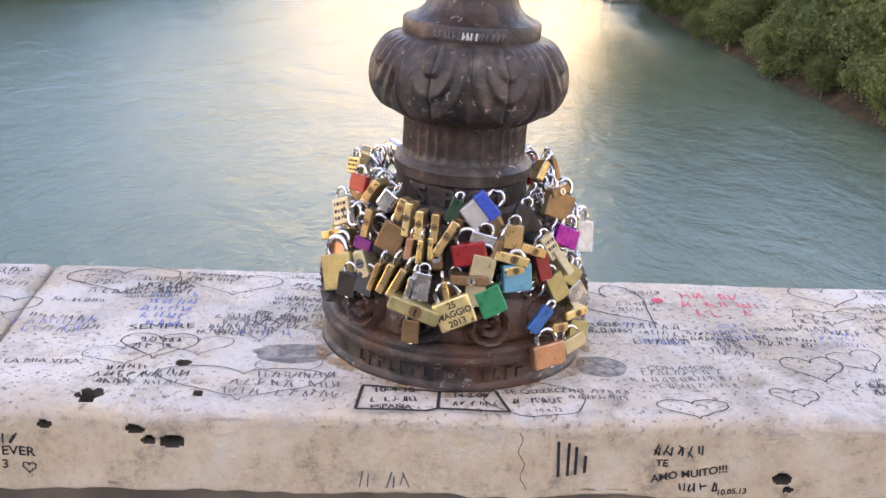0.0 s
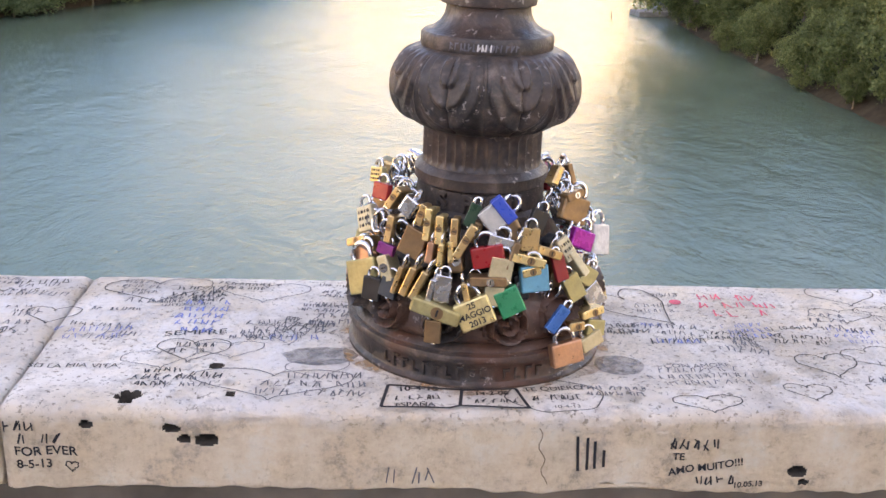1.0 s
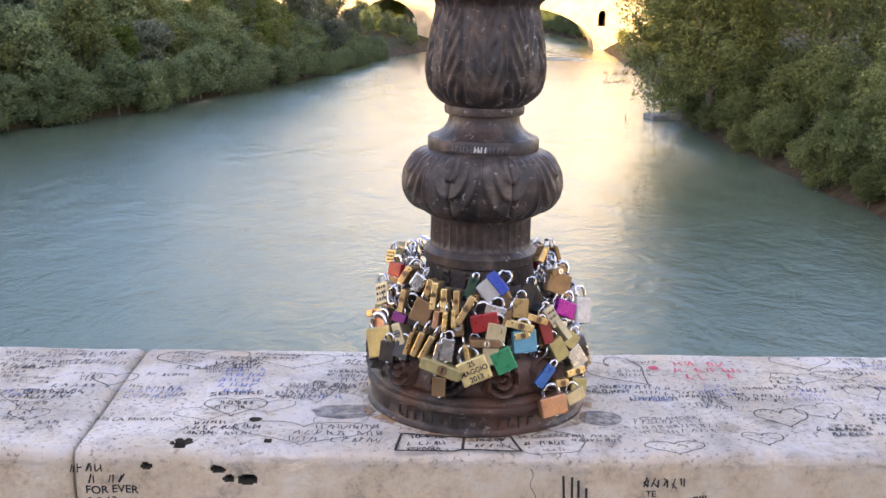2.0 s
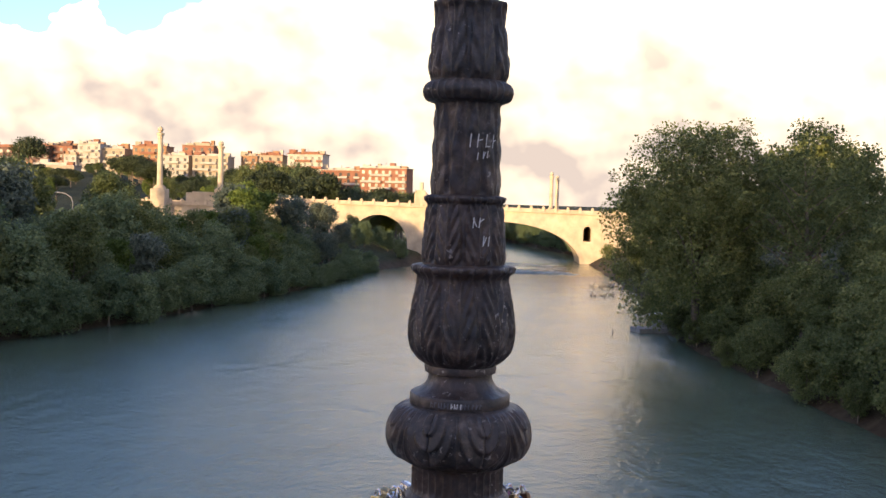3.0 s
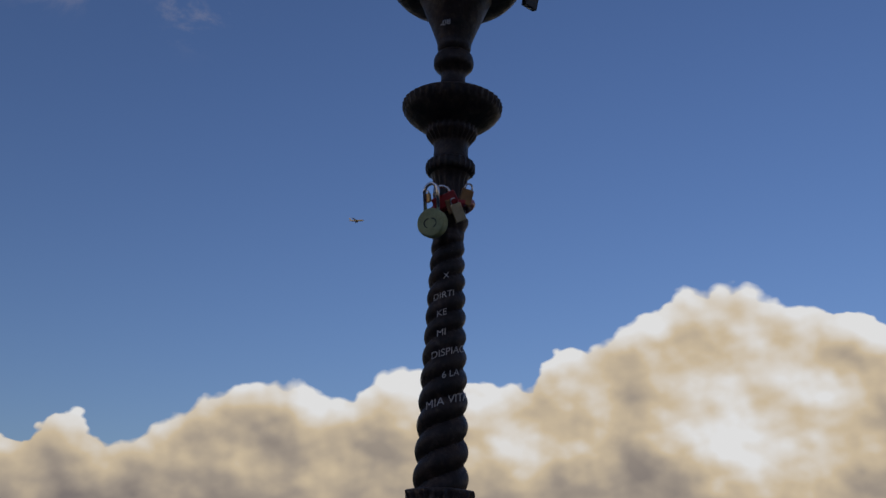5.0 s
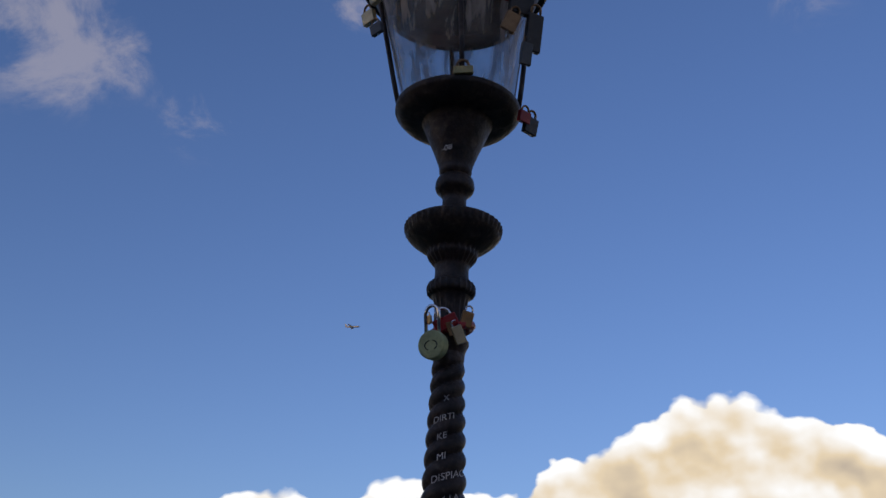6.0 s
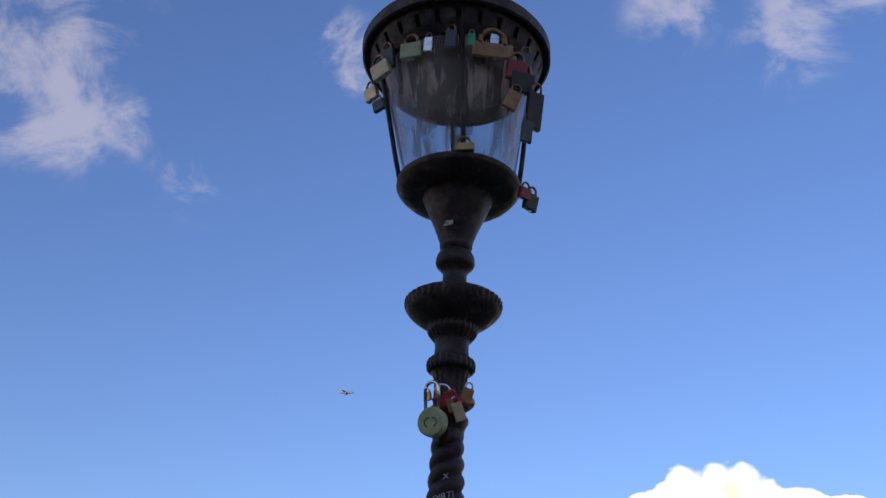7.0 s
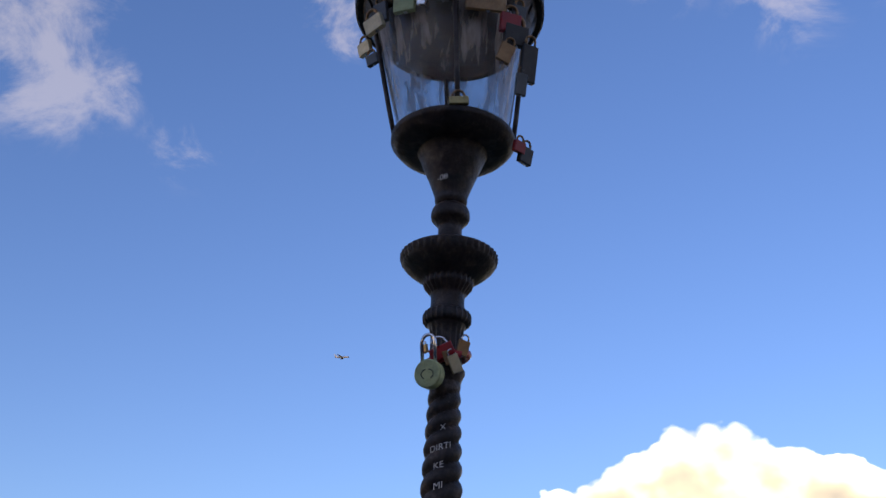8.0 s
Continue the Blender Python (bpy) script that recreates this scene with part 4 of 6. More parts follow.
# ---- far bridge ----
YB, WB = 260.0, 18.0
far_bridge = holder("stone_bridge", (0, YB, -0.9))
far_bridge.matrix_basis = pose(0, YB, -0.9, 0, 0.86, 0)   # its deck falls a little to one bank
tagged(far_bridge, "pale stone arched bridge lit by evening sun", "bridge")


def arc(x0, x1, zs, zc, n=28):
    c, a = (x0 + x1) / 2, (x1 - x0) / 2
    return [(c - a * math.cos(math.pi * i / n), zs + (zc - zs) * math.sin(math.pi * i / n)) for i in range(n + 1)]


def panel(bm, pts, y0, y1):
    """An upright outline (x, z) given thickness from y0 to y1."""
    a = [bm.verts.new((x, y0, z)) for x, z in pts]
    b = [bm.verts.new((x, y1, z)) for x, z in pts]
    bm.faces.new(a)
    bm.faces.new(b[::-1])
    for i in range(len(pts)):
        k = (i + 1) % len(pts)
        bm.faces.new((a[k], a[i], b[i], b[k]))


GZ = -14.0


def arched_block(bm, x0, x1, top, arch, foot):
    """A wall between x0 and x1 with an arch cut through it, built from upright strips."""
    q = arc(*arch, 44)
    low = [(x0, foot)] + ([(q[0][0], foot)] if q[0][0] > x0 + 0.01 else []) + q + ([(q[-1][0], foot)] if q[-1][0] < x1 - 0.01 else []) + [(x1, foot)]
    rings = [[bm.verts.new((x, y, z)) for x, z in low] + [bm.verts.new((x, y, top)) for x, z in low] for y in (0.0, WB)]
    n = len(low)
    for k, r in enumerate(rings):
        for i in range(n - 1):
            if low[i + 1][0] - low[i][0] > 1e-4:
                f = (r[i], r[i + 1], r[n + i + 1], r[n + i])
                bm.faces.new(f if k == 0 else f[::-1])
    a, c = rings
    for i in range(n - 1):
        bm.faces.new((a[i + 1], a[i], c[i], c[i + 1]))
        if low[i + 1][0] - low[i][0] > 1e-4:
            bm.faces.new((a[n + i], a[n + i + 1], c[n + i + 1], c[n + i]))
    bm.faces.new((a[0], a[n], c[n], c[0]))
    bm.faces.new((a[2 * n - 1], a[n - 1], c[n - 1], c[2 * n - 1]))


for name, x0, x1, arch in (("left_approach", -100, -60, (-74.8, -68.0, -6.4, -2.4)), ("bank_span", -60, -38, None), ("side_span", -38, -19.5, (-35.6, -21.0, -8.6, -1.3)),
                           ("river_pier", -19.5, -17.0, None), ("main_span", -17.0, 22.6, (-16.9, 22.4, -11.6, -1.75))):
    bm = bmesh.new()
    if arch:
        arched_block(bm, x0, x1, 0.9 if x0 > -99 else -1.1, arch, GZ if name != "main_span" else -11.6)
    else:
        box(bm, ((x0 + x1) / 2, WB / 2, (0.9 + GZ) / 2), (x1 - x0, WB, 0.9 - GZ), 0)
    part(name, bm, PALE, far_bridge)
    if arch:
        bm = bmesh.new()
        o, u = arc(arch[0] - 0.9, arch[1] + 0.9, arch[2], arch[3] + 0.9, 40), arc(*arch, 40)
        for k in range(40):
            vs = [bm.verts.new((x, y, z)) for y in (-0.18, -0.004) for x, z in (u[k], u[k + 1], o[k + 1], o[k])]
            for f in ((0, 1, 2, 3), (4, 7, 6, 5), (3, 2, 6, 7), (1, 0, 4, 5)):
                bm.faces.new([vs[g] for g in f])
        bmesh.ops.remove_doubles(bm, verts=bm.verts, dist=0.001)
        part("arch_ring", bm, PALE, far_bridge)
# right pier with its arched opening
bm = bmesh.new()
box(bm, (22.8, WB / 2, (0.9 + GZ) / 2), (0.4, WB, 0.9 - GZ), 0)
box(bm, (26.3, WB / 2, (0.9 + GZ) / 2), (2.6, WB, 0.9 - GZ), 0)
q = arc(23.0, 25.0, -3.2, -2.0, 12)
for (xa, za), (xb, zb) in zip(q, q[1:]):
    vs = [bm.verts.new(p) for p in ((xa, 0, za), (xb, 0, zb), (xb, 0, 0.9), (xa, 0, 0.9), (xa, WB, za), (xb, WB, zb), (xb, WB, 0.9), (xa, WB, 0.9))]
    for f in ((0, 1, 2, 3), (5, 4, 7, 6), (1, 0, 4, 5)):
        bm.faces.new([vs[g] for g in f])
bmesh.ops.remove_doubles(bm, verts=bm.verts, dist=0.01)
part("pier_with_opening", bm, PALE, far_bridge)
bm = bmesh.new()
box(bm, (24.0, WB / 2, -9.9), (1.996, WB - 0.02, 8.2), 0)
part("pier_infill", bm, PALE, far_bridge)
# near-black sheet added in the opening to paint its inner shade
bm = bmesh.new()
box(bm, (24.0, WB - 1, -3.9), (1.99, 0.4, 3.9), 0)
part("opening_back", bm, simple("painted_recess_shade", (0.03, 0.027, 0.025), 0.9), far_bridge)
bm = bmesh.new()
box(bm, (60, WB / 2, -6.55), (64.7, WB, 14.9), 0.05)
part("right_abutment", bm, PALE, far_bridge)
bm = bmesh.new()
box(bm, (16, WB / 2, 1.1), (153, WB + 1.0, 0.4), 0.06)
part("cornice", bm, PALE, far_bridge)
bm = bmesh.new()
box(bm, (-80.3, WB / 2, -0.9), (40, WB + 1.0, 0.4), 0.06)
part("cornice", bm, PALE, far_bridge)
for y in (0.1, WB - 0.1):
    bm = bmesh.new()
    box(bm, (16, y, 1.62 if y < 1 else 1.1), (153, 0.35, 0.66), 0.05)
    part("bridge_parapet", bm, PALE, far_bridge)
    bm = bmesh.new()
    box(bm, (-80.3, y, -0.38), (40, 0.35, 0.66), 0.05)
    part("bridge_parapet", bm, PALE, far_bridge)
me = None
for i in range(62):
    x = -97 + i * 3.05
    if me is None:
        bm = bmesh.new()
        box(bm, (0, 0, 0), (0.7, 0.6, 1.1), 0.06)
        box(bm, (0, 0, 0.62), (0.5, 0.45, 0.3), 0.08)
        ob = part("parapet_post", bm, PALE, far_bridge)
        me = ob.data
    else:
        ob = put_mesh("parapet_post", me, None, far_bridge)
    ob.location = (x, -0.1, 1.85 if x > -60.4 else -0.15)
bm = bmesh.new()
box(bm, (-18.1, 1.5, 3.2), (3.0, 3.4, 3.2), 0.1)
box(bm, (-18.1, 1.5, 4.9), (2.2, 2.4, 0.9), 0.1)
box(bm, (-18.0, 1.5, 6.2), (1.0, 1.3, 2.2), 0.3)
part("carved_pedestal", bm, PALE, far_bridge)
bm = bmesh.new()
box(bm, (-73.0, 4, 0.75), (10.2, 6, 3.0), 0.1)
box(bm, (-73.0, 4, 2.3), (7.0, 6.5, 0.5), 0.05)
box(bm, (-69.0, 1.4, 0.95), (3.0, 3.0, 3.6), 0.1)
part("gatehouse_block", bm, PALE, far_bridge)


def far_column(x, y, z0, z1, r):
    col = holder("stone_column", (x, y, z0))
    h = z1 - z0
    lathe("shaft", [(r * 1.15, 0.9), (r, 1.2), (r * 0.98, h * 0.4), (r * 0.82, h * 0.80)], PALE, col, 20)
    lathe("capital", [(r * 0.82, h * 0.80), (r * 1.0, h * 0.815), (r * 0.9, h * 0.83), (r * 1.35, h * 0.875), (r * 1.35, h * 0.89), (r * 0.5, h * 0.90)], PALE, col, 20)
    lathe("finial", [(r * 0.5, h * 0.89), (r * 0.7, h * 0.91), (r * 1.05, h * 0.945), (r * 0.8, h * 0.975), (r * 0.2, h)], PALE, col, 16)
    bm = bmesh.new()
    box(bm, (0, 0, 0.3), (r * 3.4, r * 3.4, 0.6), 0.05)
    box(bm, (0, 0, 0.75), (r * 2.7, r * 2.7, 0.3), 0.05)
    part("plinth", bm, PALE, col)
    return tagged(col, "tall pale stone column with carved capital and finial", "column", "bridge columns")


far_column(-84.2, 259, 3.2, 19.0, 0.72)
far_column(-69.2, 261, 2.9, 15.8, 0.72)
far_column(14.9, 264, 0.1, 10.3, 0.5)
far_column(16.6, 268, 0.1, 9.5, 0.5)
far_column(-0.2, 268, 0.1, 9.6, 0.5)
bm = bmesh.new()
box(bm, (-84.2, 259, -3.9), (3.8, 3.8, 14.3), 0.2)
p = part("column_base", bm, PALE)
tagged(p, "square pale stone base under a bridge column", "stone base")


# ---- houses on the hill ----
WIN = simple("dark_window_glass", (0.03, 0.035, 0.04), 0.2)
PLASTER = {k: simple(k + "_plaster", c, 0.9, 0, 0.12, 0.4) for k, c in (("terracotta", (0.21, 0.095, 0.06)), ("cream", (0.31, 0.26, 0.20)), ("white", (0.36, 0.335, 0.30)), ("ochre", (0.26, 0.15, 0.085)), ("brown", (0.11, 0.065, 0.055)))}
shared = {}


def piece(name, size, mat, parent, loc, bevel=0.0):
    key = (name, size, mat.name)
    if key not in shared:
        bm = bmesh.new()
        box(bm, (0, 0, 0), size, bevel)
        ob = part(name, bm, mat, parent)
        shared[key] = ob.data
    else:
        ob = put_mesh(name, shared[key], None, parent)
    ob.location = loc
    return ob


def house(x, y, w, d, z0, z1, col, trim, label, balcony=True, rz=0.0):
    h = holder("apartment_building", (x, y, z0), rz)
    H = z1 - z0
    m = PLASTER[col]
    bm = bmesh.new()
    box(bm, (0, 0, H / 2 - 0.6), (w, d, H - 1.2), 0.05)
    part("wall", bm, m, h)
    bm = bmesh.new()
    box(bm, (0, 0, H - 1.05), (w + 0.8, d + 0.8, 0.35), 0.05)
    box(bm, (w * 0.1, 0, H - 0.35), (w * 0.45, d * 0.6, 1.1), 0.05)
    box(bm, (-w * 0.3, 0, H - 0.5), (w * 0.16, d * 0.4, 0.9), 0.05)
    part("roof", bm, PLASTER[trim], h)
    for k in range(3):
        bm = bmesh.new()
        tube(bm, [(w * (-0.35 + 0.33 * k), 0, H - 0.5), (w * (-0.35 + 0.33 * k), 0, H + 1.2 + 0.5 * (k % 2))], 0.10, 5)
        part("roof_mast", bm, BARK, h)
    for k in range(4):
        bm = bmesh.new()
        hw, hh = 1.6 + (k * 7 + int(w)) % 3, 1.0 + 0.5 * ((k * 5 + int(x)) % 4)
        box(bm, (w * (-0.42 + 0.27 * k), d * 0.1 * (k % 3 - 1), H - 0.9 + hh / 2), (hw, 2.4, hh), 0.05)
        part("roof_hut", bm, PLASTER[("cream", "terracotta", "ochre", "white")[(k + int(w)) % 4]], h)
    n = max(2, int(w / 3.2))
    s = max(1, int((H - 2) / 3.1))
    for j in range(s):
        z = H - 3.1 - j * 3.1
        if z < 0.5:
            break
        for i in range(n):
            piece("window", (1.3, 0.16, 1.6), WIN, h, (-w / 2 + w * (i + 0.5) / n, -d / 2 - 0.03, z))
        if balcony:
            for bx in ((-0.26, 0.27) if j % 2 else (-0.05, 0.41)):
                piece("balcony", (round(w * (0.44 if bx < 0.4 else 0.14), 1), 1.5, 1.0), PLASTER[trim], h, (w * bx, -d / 2 - 0.76, z - 1.35), 0.04)
    return tagged(h, label, "building", "hill houses")


house(-241, 500, 24, 14, 2, 23.6, "brown", "terracotta", "dark brick apartment block under a flat roof", False)
house(-222, 503, 13, 14, 2, 24.8, "brown", "terracotta", "brown brick apartment block with roof huts", False)
house(-211, 506, 11, 12, 2, 25.4, "terracotta", "brown", "dull red brick apartment house on the hill", True)
house(-203, 496, 6.2, 10, 2, 20.8, "white", "cream", "narrow white house catching evening sun", False)
house(-195, 500, 11, 12, 2, 26.2, "white", "white", "white apartment house with long balconies", True)
house(-184, 503, 11, 12, 2, 24.4, "cream", "white", "cream apartment house with pale roof terrace", True)
house(-166, 502, 16.5, 12, 2, 26.0, "ochre", "terracotta", "orange apartment block with roof terrace", True)
house(-152, 496, 14, 12, 2, 21.6, "white", "white", "low white apartment house among the trees", True)
house(-144, 508, 15.5, 12, 2, 27.2, "terracotta", "cream", "terracotta apartment house with stepped roof", True)
house(-134, 494, 17, 12, 2, 21.6, "cream", "white", "cream apartment block with stacked balconies", True)
house(-118, 505, 8, 12, 2, 22.6, "ochre", "cream", "ochre house with pale roof behind pines", True)
house(-108, 506, 12, 12, 2, 23.4, "cream", "terracotta", "cream hillside house with terracotta roof", True)
house(-90, 504, 17.5, 12, 2, 24.2, "white", "terracotta", "white hillside house with red roof", True, -6)
house(-73, 502, 19, 12, 2, 16.8, "terracotta", "white", "red apartment block with white balconies", True)
house(-51, 498, 23, 12, 2, 18.2, "terracotta", "white", "brick apartment block with deep white balconies", True, -10)
house(-190, 441, 22, 8, 4, 14.0, "cream", "white", "long low pale wall-like building", False)


# ---- small things on and by the river ----
DECK_GREY = simple("weathered_grey_boards", (0.22, 0.22, 0.22), 0.85, 0, 0.3, 2)
jetty = holder("moored_raft", (19.1, 121.0, WATER_Z), 18)
bm = bmesh.new()
box(bm, (0, 0, 0.25), (4.2, 2.6, 0.6), 0.08)
part("hull", bm, DECK_GREY, jetty)
bm = bmesh.new()
box(bm, (0.4, 0, 2.1), (3.0, 2.4, 0.12), 0.03)
part("canopy", bm, simple("pale_canvas", (0.42, 0.42, 0.42), 0.9), jetty)
for x, y in ((-0.9, -1.0), (1.7, -1.0), (-0.9, 1.0), (1.7, 1.0)):
    bm = bmesh.new()
    tube(bm, [(x, y, 0.5), (x, y, 2.06)], 0.05, 6)
    part("canopy_post", bm, BARK, jetty)
bm = bmesh.new()
box(bm, (1.0, 0, 0.95), (1.2, 1.6, 0.8), 0.05)
part("bench_box", bm, DECK_GREY, jetty)
tagged(jetty, "grey moored raft with a pale canopy by the bank", "raft")


def snag(x, y, n, spread, h, seed, label):
    rg2 = random.Random(seed)
    bm = bmesh.new()
    for _ in range(n):
        a, e = rg2.uniform(0, 6.28), rg2.uniform(0.15, 1.2)
        l = h * rg2.uniform(0.4, 1.0)
        p0 = Vector((rg2.uniform(-spread, spread), rg2.uniform(-spread, spread) * 0.6, -0.4))
        d = Vector((math.cos(a) * math.cos(e), math.sin(a) * math.cos(e) * 0.5, math.sin(e)))
        tube(bm, [p0, p0 + d * l * 0.5 + Vector((0, 0, 0.1)), p0 + d * l + Vector((0.15 * l, 0, 0.12 * l))], [0.09, 0.06, 0.02], 5)
    ob = part("driftwood", bm, BARK)
    ob.location = (x, y, WATER_Z)
    return tagged(ob, label, "driftwood", "driftwood in the river", "stuff")


snag(-13.4, 190, 7, 0.8, 3.2, 1, "bare broken branches standing out of the river")
snag(21.5, 186, 34, 3.6, 2.4, 2, "tangle of bare driftwood caught by the bank")
snag(19.5, 168, 40, 3.8, 1.5, 3, "low heap of driftwood and reeds in the shallows")
snag(14.3, 118, 3, 0.3, 1.3, 4, "single bent stick standing out of the water")
snag(-31, 120, 16, 2.6, 0.7, 5, "half-sunken branches off the scrub bank")
# broken water of the low rapids below the far bridge
def rapids():
    m = Mat("broken_white_water", 0.35, 0.0, 0.5)
    foam = m.ramp(m.noise(1.6, 7, 0.7, 0.4, (0.35, 1.6, 1)), [(0.50, (0, 0, 0)), (0.62, (0.75,) * 3)])
    m.color(m.mix(foam, (0.09, 0.115, 0.085), (0.62, 0.63, 0.60)))
    m.bump(m.noise(3.0, 6, 0.65), 0.6, 0.2)
    vs, fs, nx, ny = [], [], 130, 90
    for j in range(ny + 1):
        for i in range(nx + 1):
            u, v = i / nx, j / ny
            x, y = -16 + 37 * u, 214 + 44 * v
            e = min(1, 6 * u, 6 * (1 - u), 9 * v, 9 * (1 - v))
            crest = max(0.0, noise.noise((x * 0.10, y * 0.55, 1.0))) * 0.30 + max(0.0, noise.noise((x * 0.5, y * 1.3, 6.0))) * 0.16
            sill = 0.35 * math.exp(-((y - 219.5 - 1.2 * noise.noise((x * 0.2, 0, 3))) / 0.8) ** 2)
            vs.append((x, y, WATER_Z - 0.10 + e * (0.06 + crest + sill)))
    fs = [(j * (nx + 1) + i, j * (nx + 1) + i + 1, (j + 1) * (nx + 1) + i + 1, (j + 1) * (nx + 1) + i) for j in range(ny) for i in range(nx)]
    ob = put_mesh("rapids", mesh_of("rapids", vs, fs, True), m.m)
    tagged(ob, "low rapids with broken white water across the river", "rapids", kind="stuff")


rapids()
# lamp on the left bank road
lp = holder("bank_lamp", (-49.0, 118, -6.0))
bm = bmesh.new()
tube(bm, [(0, 0, 0), (0, 0, 6.6), (-0.2, 0, 7.2), (-0.8, 0, 7.6), (-1.5, 0, 7.75)], [0.09, 0.06, 0.055, 0.05, 0.04], 8)
part("pole", bm, DECK_GREY, lp, smooth=True)
bm = bmesh.new()
box(bm, (-1.75, 0, 7.74), (0.7, 0.28, 0.14), 0.05)
part("lamp_head", bm, DECK_GREY, lp)
tagged(lp, "grey curved-arm street lamp on the far bank", "street lamp")
# the airliner
plane = holder("airliner", (-0.1223 * 2600, -2.2 + 0.9254 * 2600, 2 + 0.3587 * 2600), -8)
PLANE_GREY = simple("airliner_grey", (0.10, 0.11, 0.14), 0.5, 0, 0.1, 0.05)
bm = bmesh.new()
tube(bm, [(-19, 0, 0.6), (-17, 0, 0.4), (-10, 0, 0), (14, 0, 0), (17.5, 0, -0.3), (19, 0, -0.6)], [0.3, 1.0, 2.1, 2.1, 1.5, 0.3], 14)
part("fuselage", bm, PLANE_GREY, plane, smooth=True)
for s in (-1, 1):
    bm = bmesh.new()
    vs = [bm.verts.new(v) for v in ((4, s * 1.5, -0.8), (-3, s * 1.5, -0.8), (-8, s * 17, 0.8), (-5.5, s * 17, 0.8))]
    f = bm.faces.new(vs)
    r = bmesh.ops.extrude_face_region(bm, geom=[f])
    bmesh.ops.translate(bm, verts=[v for v in r["geom"] if isinstance(v, bmesh.types.BMVert)], vec=(0, 0, 0.5))
    part("wing", bm, PLANE_GREY, plane)
    bm = bmesh.new()
    tube(bm, [(2.5, s * 5.5, -2.0), (-1.5, s * 5.5, -1.8)], 1.0, 10)
    part("engine", bm, PLANE_GREY, plane)
bm = bmesh.new()
vs = [bm.verts.new(v) for v in ((-12, -0.2, 1.6), (-17, -0.2, 1.2), (-20, -0.2, 8), (-17.5, -0.2, 8))]
f = bm.faces.new(vs)
r = bmesh.ops.extrude_face_region(bm, geom=[f])
bmesh.ops.translate(bm, verts=[v for v in r["geom"] if isinstance(v, bmesh.types.BMVert)], vec=(0, 0.4, 0))
part("tail_fin", bm, PLANE_GREY, plane)
tagged(plane, "small distant grey airliner crossing the blue sky", "airliner")


# ---- love locks ----
def lock_mat(name, col, rough=0.35, metal=0.9, var=0.35):
    m = Mat(name, rough, metal)
    n1 = m.noise(35, 5, 0.6)
    dull = m.ramp(m.noise(60, 6, 0.65), [(0.45, (0, 0, 0)), (0.75, (0.6,) * 3)])
    c = m.ramp(n1, [(0.3, [v * (1 - var) for v in col]), (0.7, [min(1, v * (1 + var * 0.5)) for v in col])])
    m.color(m.mix(dull, c, [v * 0.45 + 0.02 for v in col]))
    m.rough(m.ramp(m.noise(90, 4), [(0.3, (rough * 0.7,) * 3), (0.7, (min(1, rough * 1.6),) * 3)]))
    m.bump(m.noise(220, 4), 0.12, 0.001)
    return m.m


LOCKS = {
    "yellow": ((0.72, 0.60, 0.30), 0.35, 0.75, "yellow brass padlock"), "gold": ((0.86, 0.66, 0.32), 0.28, 0.9, "shiny gold-coloured brass padlock"),
    "brass": ((0.56, 0.40, 0.20), 0.3, 0.9, "worn brass padlock"), "pale_brass": ((0.56, 0.48, 0.30), 0.42, 0.7, "dull pale brass padlock"),
    "copper": ((0.60, 0.33, 0.20), 0.35, 0.8, "copper-orange padlock"), "bronze": ((0.27, 0.17, 0.09), 0.42, 0.85, "dark bronze padlock"),
    "olive": ((0.42, 0.36, 0.17), 0.45, 0.7, "large olive-tinged brass padlock"), "cream": ((0.66, 0.58, 0.38), 0.5, 0.2, "cream-coloured padlock"),
    "red": ((0.30, 0.008, 0.014), 0.3, 0.1, "glossy red padlock"), "dark_red": ((0.26, 0.012, 0.018), 0.35, 0.1, "dark red padlock"),
    "purple": ((0.20, 0.02, 0.16), 0.3, 0.2, "purple padlock"), "magenta": ((0.36, 0.015, 0.28), 0.25, 0.4, "glossy magenta padlock"),
    "green": ((0.015, 0.27, 0.12), 0.3, 0.3, "bright green padlock"), "green_black": ((0.01, 0.05, 0.03), 0.3, 0.3, "small green-black padlock"),
    "pale_green": ((0.36, 0.42, 0.22), 0.5, 0.2, "pale green padlock"), "blue": ((0.02, 0.13, 0.40), 0.3, 0.3, "slim blue padlock"),
    "sky_blue": ((0.12, 0.36, 0.48), 0.35, 0.3, "sky blue padlock"), "blue_grey": ((0.50, 0.49, 0.46), 0.4, 0.5, "steel padlock with a blue bumper"),
    "steel": ((0.62, 0.63, 0.66), 0.22, 1.0, "silvery steel padlock"), "slate": ((0.07, 0.08, 0.09), 0.4, 0.5, "slate grey padlock"),
    "black": ((0.015, 0.015, 0.016), 0.35, 0.2, "black padlock"), "clear": ((0.60, 0.58, 0.55), 0.25, 0.0, "milky plastic-covered padlock"),
}
LOCK_MAT = {k: lock_mat("lock_" + k, v[0], v[1], v[2]) for k, v in LOCKS.items()}
CHROME = lock_mat("lock_shackle_chrome", (0.70, 0.71, 0.74), 0.14, 1.0, 0.15)
BLUE_PLASTIC = lock_mat("lock_bumper_blue", (0.02, 0.07, 0.42), 0.3, 0.0, 0.2)
INK = simple("black_marker_ink", (0.018, 0.017, 0.02), 0.7, 0, 0.3, 40)
WHERE = {"base": "hung round the lamp base", "shaft": "hung on the lamp shaft", "lantern": "hung from the lantern rim"}


def lock_body(bm, w, h, d, lens):
    """A bevelled body with rounded flanks; lens: the flanks taper as seen from below."""
    vs = box(bm, (0, 0, 0), (w, d, h), min(w, d, h) * 0.13)
    for v in vs:
        k = abs(v.co.x) / (w / 2)
        v.co.y *= 1 - (0.42 if lens else 0.18) * k ** 3


